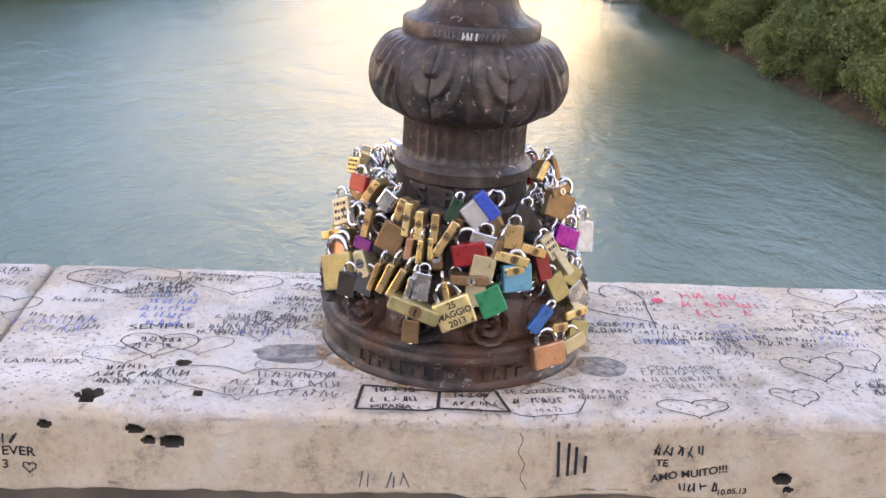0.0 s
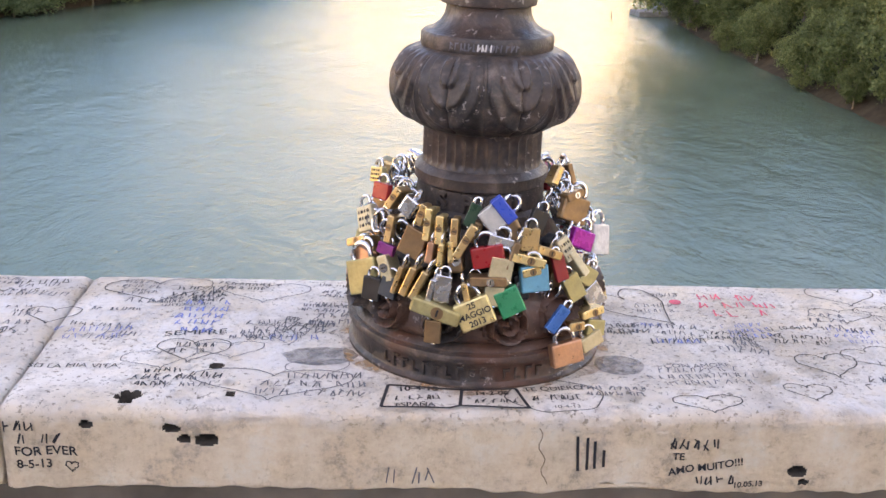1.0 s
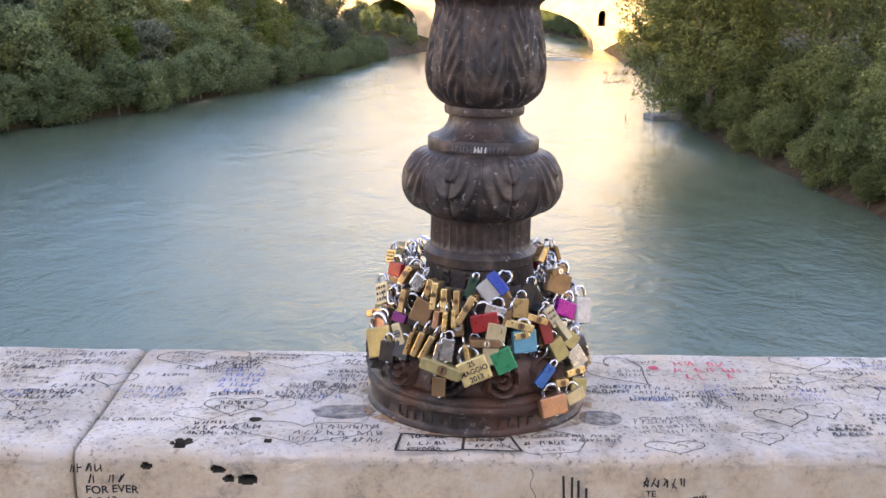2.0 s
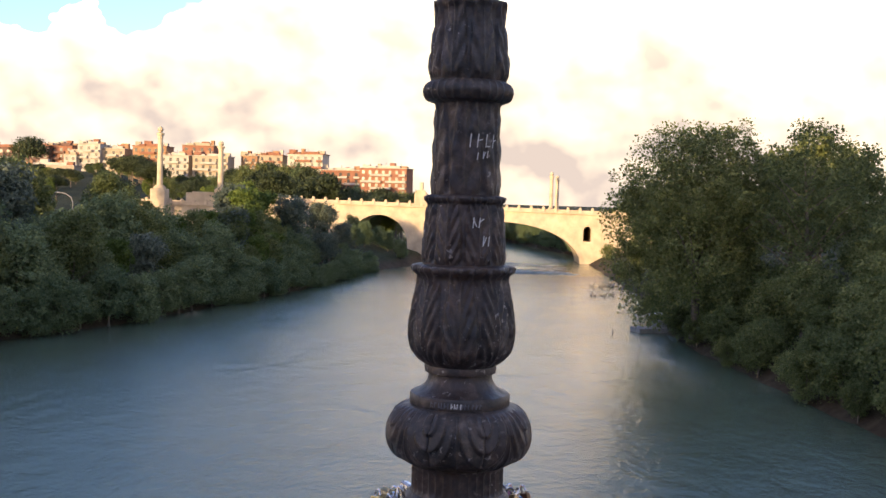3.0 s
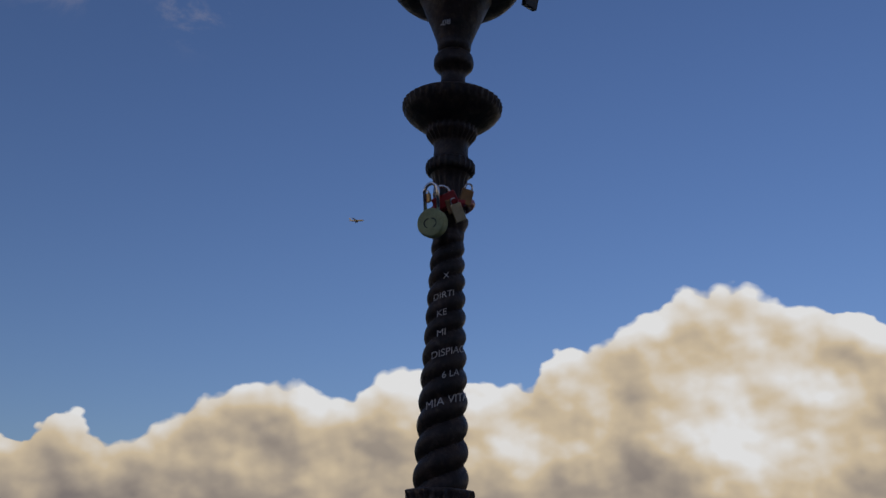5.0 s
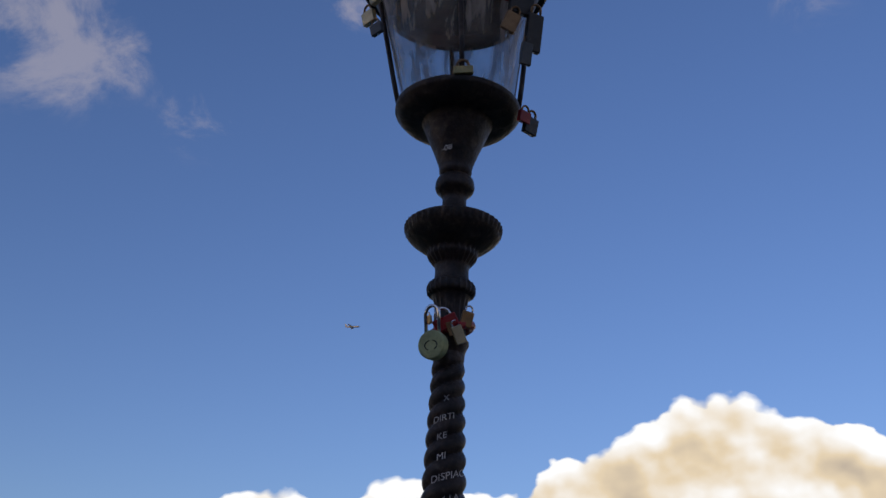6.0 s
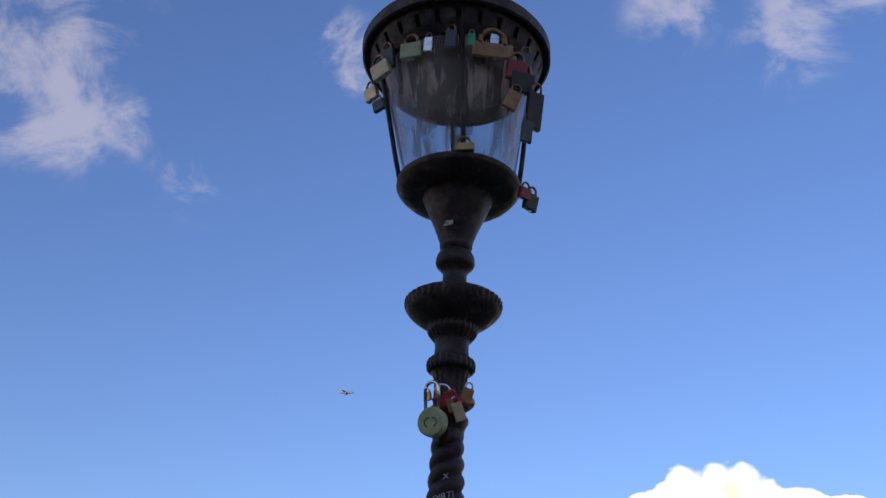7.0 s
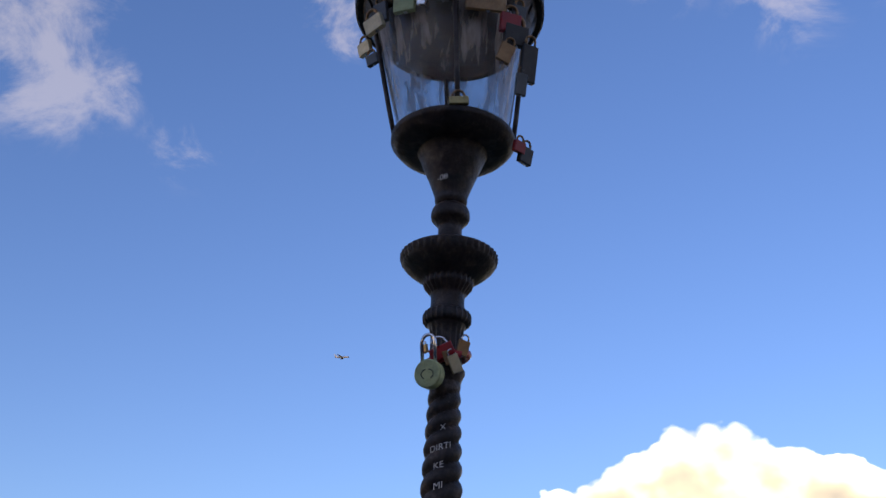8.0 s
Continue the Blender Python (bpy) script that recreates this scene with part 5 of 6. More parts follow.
def padlock(face, colour, phi, r, z, roll, w, h, where="base", chain=None):
    a = radians(phi)
    rad = Vector((math.sin(a), -math.cos(a), 0))
    n = (rad * 0.75 + Vector((0, -1, 0.42 if where == "base" else -0.45)) * 0.55).normalized()
    if rad.y > 0.2:
        n = (rad + Vector((0, 0, 0.2))).normalized()
    up = (Vector((0, 0, 1)) - n * n.z).normalized()
    right = up.cross(n) * 1.0
    right = n.cross(up) * -1.0
    q = radians(roll)
    u2 = up * math.cos(q) + right * math.sin(q)
    r2 = right * math.cos(q) - up * math.sin(q)
    if face == "front":
        bw, bh, bd, ax, ay, az = w, h, min(0.02, max(0.010, w * 0.42)), r2, -n, u2
    elif face == "bottom":
        bw, bh, bd, ax, ay, az = h, h * 0.85, w, u2, r2, -n
    else:
        bw, bh, bd, ax, ay, az = h * 0.85, h, w, -n, r2, u2
    if ax.cross(ay).dot(az) < 0:
        ay = -ay
    m = Matrix((ax, ay, az)).transposed().to_4x4()
    depth = {"front": bd / 2, "bottom": bh / 2, "side": bw / 2}[face]
    m.translation = rad * r + Vector((0, 0, z)) - n * (depth * 0.6)
    lock = new("padlock")
    lock.empty_display_size = 0.02
    lock.matrix_basis = m
    mat = LOCK_MAT[colour]
    bm = bmesh.new()
    lock_body(bm, bw, bh, bd, face == "bottom" or colour in ("gold", "brass", "bronze"))
    part("body", bm, mat, lock)
    # the shackle: two legs and a bow
    t = max(0.0022, bw * 0.075)
    s, l = bw * 0.30, bh * (0.30 if face == "front" else 0.5)
    bm = bmesh.new()
    tube(bm, [(-s, 0, bh * 0.40), (-s, 0, bh / 2 + l * 0.5)] + [(-s * math.cos(b), 0, bh / 2 + l * 0.5 + s * math.sin(b)) for b in [math.pi * i / 8 for i in range(9)]] + [(s, 0, bh * 0.40)], t, 8)
    part("shackle", bm, CHROME if where != "lantern" else LOCK_MAT["bronze"], lock, "steel shackle", True)
    # the key plug below
    bm = bmesh.new()
    bmesh.ops.create_cone(bm, segments=14, radius1=bd * 0.30, radius2=bd * 0.27, depth=0.0016, cap_ends=True)
    bmesh.ops.translate(bm, verts=bm.verts, vec=(bw * 0.05, 0, -bh / 2 - 0.0004))
    plug = part("key_plug", bm, LOCK_MAT["bronze"] if colour in ("gold", "yellow", "brass", "olive") else CHROME, lock)
    bm = bmesh.new()
    box(bm, (bw * 0.05, 0, -bh / 2 - 0.0012), (bd * 0.10, bd * 0.34, 0.001))
    part("keyhole", bm, LOCK_MAT["black"], plug)
    if colour in ("cream", "yellow") and face == "front" and where == "base" and w < 0.045:
        bm = bmesh.new()
        for k in range(3):
            for j in range(4):
                box(bm, (bw * (-0.30 + 0.2 * j + 0.03 * (k % 2)), -bd / 2 - 0.0003, bh * (0.27 - 0.27 * k)), (bw * (0.05 + 0.08 * ((j + k) % 2)), 0.0006, bh * 0.13))
        part("pen_bars", bm, INK, lock, "black pen strokes")
    if colour == "blue_grey":
        bm = bmesh.new()
        box(bm, (0, 0, bh * 0.30), (bw * 1.12, bd * 1.3, bh * 0.42), 0.002)
        part("bumper", bm, BLUE_PLASTIC, lock, "blue plastic bumper")
    return tagged(lock, LOCKS[colour][3] + " " + WHERE[where], "padlock", "love locks on the lamp " + where)


padlock("front", "yellow", -88.9, 0.164, 1.266, -10, 0.031, 0.024)
padlock("front", "red", -66.1, 0.165, 1.258, 0, 0.031, 0.025)
padlock("bottom", "brass", -50.0, 0.165, 1.260, 30, 0.018, 0.037)
padlock("front", "cream", -74.9, 0.182, 1.207, -25, 0.035, 0.039)
padlock("side", "steel", -38.7, 0.165, 1.255, 30, 0.028, 0.029)
padlock("bottom", "brass", -29.9, 0.167, 1.248, 15, 0.017, 0.033)
padlock("bottom", "gold", -24.9, 0.172, 1.238, 3, 0.016, 0.048)
padlock("bottom", "gold", -18.7, 0.173, 1.233, 0, 0.016, 0.042)
padlock("bottom", "brass", -11.4, 0.173, 1.232, 0, 0.016, 0.042)
padlock("side", "copper", -21.8, 0.184, 1.200, 5, 0.012, 0.031)
padlock("side", "gold", -16.6, 0.185, 1.199, 3, 0.012, 0.033)
padlock("side", "gold", -12.1, 0.183, 1.205, -3, 0.011, 0.031)
padlock("bottom", "brass", -5.9, 0.176, 1.221, 28, 0.018, 0.055)
padlock("front", "green_black", -3.6, 0.165, 1.257, 20, 0.016, 0.035)
padlock("front", "bronze", -31.6, 0.182, 1.208, 20, 0.037, 0.042)
padlock("bottom", "brass", -46.6, 0.178, 1.217, 5, 0.017, 0.042)
padlock("bottom", "brass", -72.6, 0.194, 1.173, 68, 0.018, 0.042)
padlock("front", "copper", -63.2, 0.198, 1.162, 15, 0.040, 0.024)
padlock("front", "purple", -46.7, 0.188, 1.187, 10, 0.028, 0.017)
padlock("front", "blue_grey", 8.8, 0.165, 1.258, 50, 0.037, 0.044)
padlock("front", "steel", 10.7, 0.177, 1.221, 15, 0.037, 0.018)
padlock("front", "red", 4.8, 0.183, 1.202, -12, 0.048, 0.031)
padlock("front", "brass", 25.2, 0.177, 1.223, 5, 0.028, 0.033)
padlock("side", "bronze", 15.8, 0.184, 1.202, 20, 0.015, 0.042)
padlock("bottom", "gold", 22.9, 0.186, 1.196, 105, 0.020, 0.053)
padlock("bottom", "brass", 34.3, 0.184, 1.202, 110, 0.018, 0.040)
padlock("bottom", "gold", 24.3, 0.191, 1.179, 80, 0.017, 0.029)
padlock("front", "sky_blue", 25.7, 0.195, 1.169, -4, 0.042, 0.039)
padlock("front", "bronze", 59.4, 0.168, 1.248, 25, 0.048, 0.040)
padlock("bottom", "bronze", 60.2, 0.162, 1.269, 80, 0.017, 0.033)
padlock("side", "brass", 47.7, 0.151, 1.304, 30, 0.015, 0.029)
padlock("front", "magenta", 59.6, 0.183, 1.204, 25, 0.042, 0.029)
padlock("front", "clear", 89.1, 0.196, 1.175, 15, 0.046, 0.048)
padlock("front", "cream", 46.1, 0.184, 1.200, -30, 0.020, 0.037)
padlock("front", "dark_red", 39.6, 0.192, 1.177, -15, 0.020, 0.040)
padlock("side", "cream", 51.1, 0.192, 1.177, -35, 0.014, 0.046)
padlock("front", "olive", 46.0, 0.203, 1.145, -25, 0.028, 0.040)
padlock("front", "olive", 57.3, 0.201, 1.151, 35, 0.029, 0.028)
padlock("front", "steel", 58.8, 0.211, 1.120, -30, 0.033, 0.039)
padlock("bottom", "gold", 54.1, 0.217, 1.101, 82, 0.018, 0.040)
padlock("front", "olive", 56.0, 0.223, 1.075, 12, 0.033, 0.024)
padlock("bottom", "brass", 43.9, 0.219, 1.090, 90, 0.018, 0.026)
padlock("front", "blue", 34.9, 0.214, 1.107, 40, 0.018, 0.042)
padlock("front", "copper", 38.3, 0.226, 1.054, -8, 0.050, 0.035)
padlock("front", "pale_brass", 52.4, 0.226, 1.058, -20, 0.040, 0.022)
padlock("front", "olive", -56.6, 0.206, 1.136, -20, 0.055, 0.053)
padlock("front", "black", -48.3, 0.209, 1.127, 0, 0.031, 0.035)
padlock("bottom", "pale_brass", -42.6, 0.197, 1.162, -25, 0.024, 0.042)
padlock("front", "slate", -39.2, 0.204, 1.138, 10, 0.028, 0.031)
padlock("side", "brass", -34.8, 0.200, 1.153, 15, 0.012, 0.042)
padlock("side", "brass", -29.2, 0.200, 1.156, 20, 0.017, 0.046)
padlock("side", "brass", -24.3, 0.199, 1.153, 25, 0.017, 0.046)
padlock("side", "steel", -18.7, 0.202, 1.146, 12, 0.011, 0.042)
padlock("front", "steel", -13.8, 0.200, 1.154, 5, 0.024, 0.039)
padlock("bottom", "olive", -15.4, 0.209, 1.123, 105, 0.031, 0.075)
padlock("front", "bronze", -15.8, 0.219, 1.093, 0, 0.024, 0.033)
padlock("front", "yellow", 0.0, 0.209, 1.124, -25, 0.053, 0.042)
padlock("side", "brass", -4.1, 0.200, 1.152, -15, 0.013, 0.028)
padlock("bottom", "bronze", 5.0, 0.195, 1.169, 90, 0.020, 0.053)
padlock("front", "green", 14.0, 0.204, 1.140, -25, 0.037, 0.040)
padlock("front", "pale_brass", 7.5, 0.201, 1.148, 5, 0.028, 0.029)
padlock("front", "pale_brass", 10.5, 0.191, 1.183, 10, 0.033, 0.037)

# the dated one
def write_on(lock, lines, size, y):
    for k, text in enumerate(lines):
        cu = bpy.data.curves.new("pen", "FONT")
        cu.body, cu.size, cu.align_x, cu.align_y, cu.offset = text, size, "CENTER", "CENTER", 0.0003
        tmp = new("pen_source", cu)
        me = bpy.data.meshes.new_from_object(tmp.evaluated_get(bpy.context.evaluated_depsgraph_get()))
        bpy.data.objects.remove(tmp)
        bpy.data.curves.remove(cu)
        for v in me.vertices:
            v.co = Vector((v.co.x, y, v.co.y + size * 1.02 * ((len(lines) - 1) / 2 - k)))
        put_mesh("pen_writing", me, INK, lock, "black pen date")


for ob in [o for o in scene.objects if o.get("category") == "padlock" and o.name.startswith("padlock")]:
    kid = [c for c in ob.children if c.name.startswith("body")][0]
    if kid.data.materials[0] == LOCK_MAT["yellow"] and max(v.co.x for v in kid.data.vertices) > 0.0235:
        write_on(ob, ("25", "MAGGIO", "2013"), 0.0125, min(v.co.y for v in kid.data.vertices) - 0.0005)

# more of them round the far side
rl = random.Random(3)
for i in range(34):
    f = 105 + (i * 150 / 33) + rl.uniform(-4, 4)
    zz = (1.07, 1.14, 1.20, 1.25)[i % 4] + rl.uniform(-0.012, 0.012)
    rr = lerp(zz, [(1.0, 0.23), (1.10, 0.215), (1.18, 0.19), (1.30, 0.155)])
    s = rl.uniform(0.030, 0.044)
    padlock(rl.choice(["front", "bottom", "side", "front"]), rl.choice(["brass", "gold", "bronze", "olive", "steel", "copper", "red", "pale_brass"]), f, rr, zz, rl.uniform(-30, 30), s * 0.8, s)
# dark and dull ones tucked in behind the front row
for i in range(30):
    f = -96 + i * 6.6 + rl.uniform(-3, 3)
    zz = (1.15, 1.19, 1.23)[i % 3] + rl.uniform(-0.015, 0.015)
    rr = lerp(zz, [(1.0, 0.20), (1.10, 0.192), (1.18, 0.168), (1.30, 0.135)])
    s = rl.uniform(0.030, 0.040)
    padlock(rl.choice(["front", "side", "bottom"]), rl.choice(["black", "slate", "bronze", "brass", "steel", "bronze"]), f, rr, zz, rl.uniform(-35, 35), s * 0.8, s)


# the chains of closed steel shackles that carry them
def ring_chain(r, z, n, link, squash, gap):
    ch = holder("steel_chain", (0, 0, z))
    bm = bmesh.new()
    tube(bm, [(link * squash * math.cos(t), 0, link * math.sin(t)) for t in [2 * math.pi * k / 14 for k in range(15)]], link * 0.17, 6)
    first = None
    for i in range(n):
        a = 2 * math.pi * i / n
        if min(a, 2 * math.pi - a) < radians(gap):
            continue
        if first is None:
            ob = part("link", bm, CHROME, ch, smooth=True)
            first = ob.data
        else:
            ob = put_mesh("link", first, None, ch)
        wob = 0.006 * math.sin(i * 2.3) + 0.008 * math.sin(a * 3 + z * 40)
        ob.matrix_basis = Matrix.Rotation(a, 4, "Z") @ Matrix.Translation((0, -r, wob)) @ Matrix.Rotation(radians(25 if i % 2 else 75), 4, "Z") @ Matrix.Rotation(radians(20 * math.sin(i)), 4, "X")
    return tagged(ch, "bright steel chain looped round the lamp base", "chain", "chains on the lamp base")


ring_chain(0.132, 1.262, 50, 0.016, 0.75, 50)
ring_chain(0.168, 1.206, 60, 0.016, 0.75, 40)
ring_chain(0.182, 1.150, 70, 0.014, 0.7, 30)

# on the shaft below the drip dish
padlock("front", "brass", -55.3, 0.061, 2.909, -5, 0.018, 0.019, "shaft")
padlock("front", "red", -7.0, 0.061, 2.893, -25, 0.056, 0.030, "shaft")
padlock("front", "pale_brass", 21.5, 0.063, 2.866, -25, 0.025, 0.041, "shaft")
padlock("front", "bronze", 41.5, 0.061, 2.909, 10, 0.028, 0.036, "shaft")
padlock("front", "bronze", 5.1, 0.061, 2.879, -20, 0.018, 0.033, "shaft")
disc = holder("padlock")
disc.matrix_basis = Matrix.Translation((-0.034, -0.062, 2.838)) @ Matrix.Rotation(radians(-24), 4, "Z") @ Matrix.Rotation(radians(8), 4, "X")
bm = bmesh.new()
tube(bm, [(0, 0.011, 0), (0, -0.008, 0), (0, -0.0105, 0)], [0.033, 0.033, 0.030], 36)
part("body", bm, LOCK_MAT["pale_green"], disc)
bm = bmesh.new()
tube(bm, [(-0.016, 0, 0.024), (-0.017, 0, 0.075)] + [(-0.016 * math.cos(b), 0, 0.075 + 0.016 * math.sin(b)) for b in [math.pi * i / 8 for i in range(1, 9)]] + [(0.016, 0, 0.026)], 0.0042, 8)
part("shackle", bm, CHROME, disc, "long shiny steel shackle", True)
bm = bmesh.new()
for s in (-1, 1):
    tube(bm, [(s * (0.001 + 0.014 * math.sin(t)), -0.0112, 0.011 * math.cos(t) - 0.002) for t in [0.2 + 0.35 * i for i in range(8)]], 0.0011, 5)
part("engraving", bm, INK, disc, "dark engraved lines")
tagged(disc, "round pale discus padlock hung on the lamp shaft", "padlock", "love locks on the lamp shaft")
bm = bmesh.new()
tube(bm, [(0.049 * math.sin(t), -0.049 * math.cos(t), 2.893 + 0.018 * math.sin(t - 0.4)) for t in [2 * math.pi * i / 30 for i in range(31)]], 0.011, 8)
strap = part("red_strap", bm, LOCK_MAT["red"], smooth=True)
tagged(strap, "dark red padded strap tied round the lamp shaft", "strap")

# on the lantern
padlock("front", "cream", -61.0, 0.245, 3.774, -12, 0.058, 0.043, "lantern")
padlock("front", "pale_green", -36.3, 0.224, 3.790, 3, 0.058, 0.043, "lantern")
padlock("front", "pale_brass", -73.8, 0.250, 3.733, -5, 0.042, 0.036, "lantern")
padlock("front", "slate", -58.8, 0.245, 3.654, -10, 0.035, 0.030, "lantern")
padlock("front", "slate", -57.7, 0.234, 3.806, 0, 0.042, 0.055, "lantern")
padlock("front", "steel", -23.5, 0.219, 3.794, 5, 0.022, 0.040, "lantern")
padlock("front", "slate", -7.9, 0.219, 3.801, 5, 0.029, 0.049, "lantern")
padlock("front", "green", 6.0, 0.219, 3.798, 0, 0.019, 0.036, "lantern")
padlock("front", "bronze", 20.8, 0.219, 3.777, -2, 0.105, 0.040, "lantern")
padlock("front", "steel", 21.8, 0.220, 3.810, 0, 0.022, 0.033, "lantern")
padlock("front", "bronze", 34.9, 0.225, 3.638, 18, 0.038, 0.052, "lantern")
padlock("front", "dark_red", 36.9, 0.234, 3.728, 0, 0.054, 0.052, "lantern")
padlock("front", "slate", 42.7, 0.239, 3.767, 0, 0.038, 0.046, "lantern")
padlock("front", "black", 41.4, 0.235, 3.698, 0, 0.064, 0.055, "lantern")
padlock("front", "black", 48.5, 0.249, 3.619, 0, 0.042, 0.100, "lantern")
padlock("front", "slate", 45.7, 0.234, 3.558, 0, 0.029, 0.058, "lantern")
padlock("front", "black", 78.3, 0.190, 3.431, 0, 0.042, 0.043, "lantern")
padlock("front", "dark_red", 70.0, 0.180, 3.442, 0, 0.035, 0.030, "lantern")
padlock("front", "olive", 5.3, 0.164, 3.508, -5, 0.048, 0.020, "lantern")


# ---- marker writing on the parapet ----
INK_GREY = simple("faded_marker_ink", (0.10, 0.10, 0.115), 0.8, 0, 0.35, 40)
INK_BLUE = simple("blue_marker_ink", (0.12, 0.17, 0.42), 0.8, 0, 0.3, 40)
INK_RED = simple("red_marker_ink", (0.62, 0.09, 0.14), 0.8, 0, 0.3, 40)
INK_WHITE = simple("white_paint_marker", (0.55, 0.54, 0.52), 0.8, 0, 0.2, 40)
SEED = 11.0


def lay(bm_or_me, face):
    """Press flat strokes onto the coping: its top (x, y) or its front (x, z)."""
    for v in bm_or_me:
        x, y = v.co.x, v.co.y
        if face == "top":
            s = SEED if x > -0.682 else 3.0
            v.co = Vector((x, y, 1.0 + relief(Vector((x, y, 1.0)), s) + 0.0013))
        else:
            s = SEED if x > -0.682 else 3.0
            v.co = Vector((x, -0.268 - relief(Vector((x, -0.268, y)), s) * 0.7 - 0.0014, y))


def stroke(bm, pts, w):
    """A flat marker line of even width through points of the plane."""
    pts = [Vector((p[0], p[1])) for p in pts]
    rows = []
    for i, p in enumerate(pts):
        t = pts[min(i + 1, len(pts) - 1)] - pts[max(i - 1, 0)]
        t = t.normalized() if t.length > 1e-9 else Vector((1, 0))
        n = Vector((-t.y, t.x)) * w * 0.5
        rows.append((bm.verts.new((p.x + n.x, p.y + n.y, 0)), bm.verts.new((p.x - n.x, p.y - n.y, 0))))
    for (a, b), (c, d) in zip(rows, rows[1:]):
        bm.faces.new((a, b, d, c))


def ink(name, bm, mat, face, label):
    lay(bm.verts, face)
    ob = part(name, bm, mat, main_slab, label)
    return ob


def words(text, x, y, size, rot=0.0, mat=None, face="top", thick=0.0, wide=1.0):
    cu = bpy.data.curves.new("writing", "FONT")
    cu.body, cu.size, cu.align_x, cu.align_y, cu.offset = text, size, "CENTER", "CENTER", thick
    tmp = new("writing_source", cu)
    me = bpy.data.meshes.new_from_object(tmp.evaluated_get(bpy.context.evaluated_depsgraph_get()))
    bpy.data.objects.remove(tmp)
    bpy.data.curves.remove(cu)
    c, s = math.cos(radians(rot)), math.sin(radians(rot))
    for v in me.vertices:
        a, b = v.co.x * wide, v.co.y
        b += 0.06 * size * math.sin(a * 90 + x * 50)
        v.co = Vector((x + a * c - b * s, y + a * s + b * c, 0))
    lay(me.vertices, face)
    return put_mesh("writing", me, mat or INK, main_slab, "hand-written marker words")


def scrawl(x, y, width, size, lines=1, rot=0.0, mat=None, face="top", w=0.0016, seed=0, name="scribble"):
    """Unreadable handwriting as rows of plain short bars."""
    rg = random.Random(seed + int(x * 1000) * 7 + int(y * 1000))
    bm = bmesh.new()
    c, s = math.cos(radians(rot)), math.sin(radians(rot))
    for k in range(lines):
        wd = width * rg.uniform(0.65, 1.0)
        a = -wd / 2
        yy = -(k - (lines - 1) / 2) * size * 1.45
        while a < wd / 2:
            lw = size * rg.uniform(0.5, 0.95)
            if rg.random() < 0.13:
                a += lw
                continue
            y0 = yy + size * rg.uniform(-0.12, 0.12)
            k1, yy_keep, yy = rg.uniform(0.7, 1.1), yy, y0
            bars = [((a + lw * rg.uniform(-0.2, 0.2), yy - size / 2 * k1), (a + lw * rg.uniform(-0.1, 0.5), yy + size / 2 * k1))]
            z = rg.random()
            if z < 0.75:
                bars.append(((a, yy + size * rg.choice((-0.5, 0, 0.45))), (a + lw * 0.7, yy + size * rg.choice((-0.5, 0.1, 0.5)))))
            if z > 0.35:
                bars.append(((a + lw * 0.65, yy - size / 2), (a + lw * rg.uniform(0.4, 0.8), yy + size * rg.uniform(0.2, 0.5))))
            for p, q in bars:
                stroke(bm, [(x + u * c - v * s, y + u * s + v * c) for u, v in (p, q)], w * rg.uniform(0.8, 1.2))
            yy = yy_keep
            a += lw * 1.3
    return ink(name, bm, mat or INK, face, "unreadable marker scribble")


def heart(x, y, w, h, mat=None, face="top", lw=0.002, rot=0.0):
    bm = bmesh.new()
    pts = []
    c, s = math.cos(radians(rot)), math.sin(radians(rot))
    for i in range(41):
        t = 2 * math.pi * i / 40
        a = 16 * math.sin(t) ** 3 / 32 * w
        b = (13 * math.cos(t) - 5 * math.cos(2 * t) - 2 * math.cos(3 * t) - math.cos(4 * t)) / 29 * h
        pts.append((x + a * c - b * s + 0.0012 * math.sin(i * 1.7), y + a * s + b * c + 0.001 * math.sin(i * 2.3)))
    stroke(bm, pts, lw)
    return ink("drawn_heart", bm, mat or INK, face, "heart drawn in marker")


# top of the coping
words("SEMPRE", -0.451, -0.018, 0.026, 6, wide=1.15)
words("SEI LA MIA VITA", -0.612, -0.141, 0.019, 2)
words("29 DE", -0.345, -0.037, 0.018, 0)
words("TE QUIERO", 0.105, -0.202, 0.018, 8)
words("10-4-13", 0.118, -0.255, 0.013, 5)
words("10-4-13", -0.095, -0.205, 0.019, 2, thick=0.0005)
words("14-2-08", 0.012, -0.218, 0.016, 0, thick=0.0004)
words("ESPAÑA", -0.100, -0.252, 0.016, 0, thick=0.0003)
words("CON AMORE", 0.345, -0.115, 0.018, 3, INK_GREY)
words("10-04-13", 0.557, 0.035, 0.017, 4)
words("9/5/13", 0.362, 0.176, 0.020, -3)
words("22.05.12", -0.327, 0.020, 0.016, 2, INK_GREY)
scrawl(-0.095, -0.231, 0.095, 0.014, 1, 3, None, "top", 0.002)
scrawl(0.018, -0.240, 0.085, 0.012, 1, 2, None, "top", 0.002)
scrawl(0.105, -0.228, 0.085, 0.015, 1, 6, None, "top", 0.002)
scrawl(-0.445, -0.076, 0.075, 0.015, 2, 3, None, "top", 0.002)
scrawl(0.478, 0.133, 0.14, 0.026, 3, 3, INK_RED, "top", 0.003)
scrawl(-0.457, 0.052, 0.085, 0.020, 5, -2, INK_BLUE, "top", 0.0024)
heart(-0.445, -0.078, 0.115, 0.085)
heart(0.562, -0.098, 0.10, 0.085)
heart(0.329, -0.238, 0.105, 0.055)
heart(0.494, -0.197, 0.075, 0.055)
heart(0.70, 0.19, 0.13, 0.09)
heart(-0.70, 0.05, 0.09, 0.07)
heart(0.30, 0.13, 0.12, 0.17, INK, "top", 0.0024, 30)
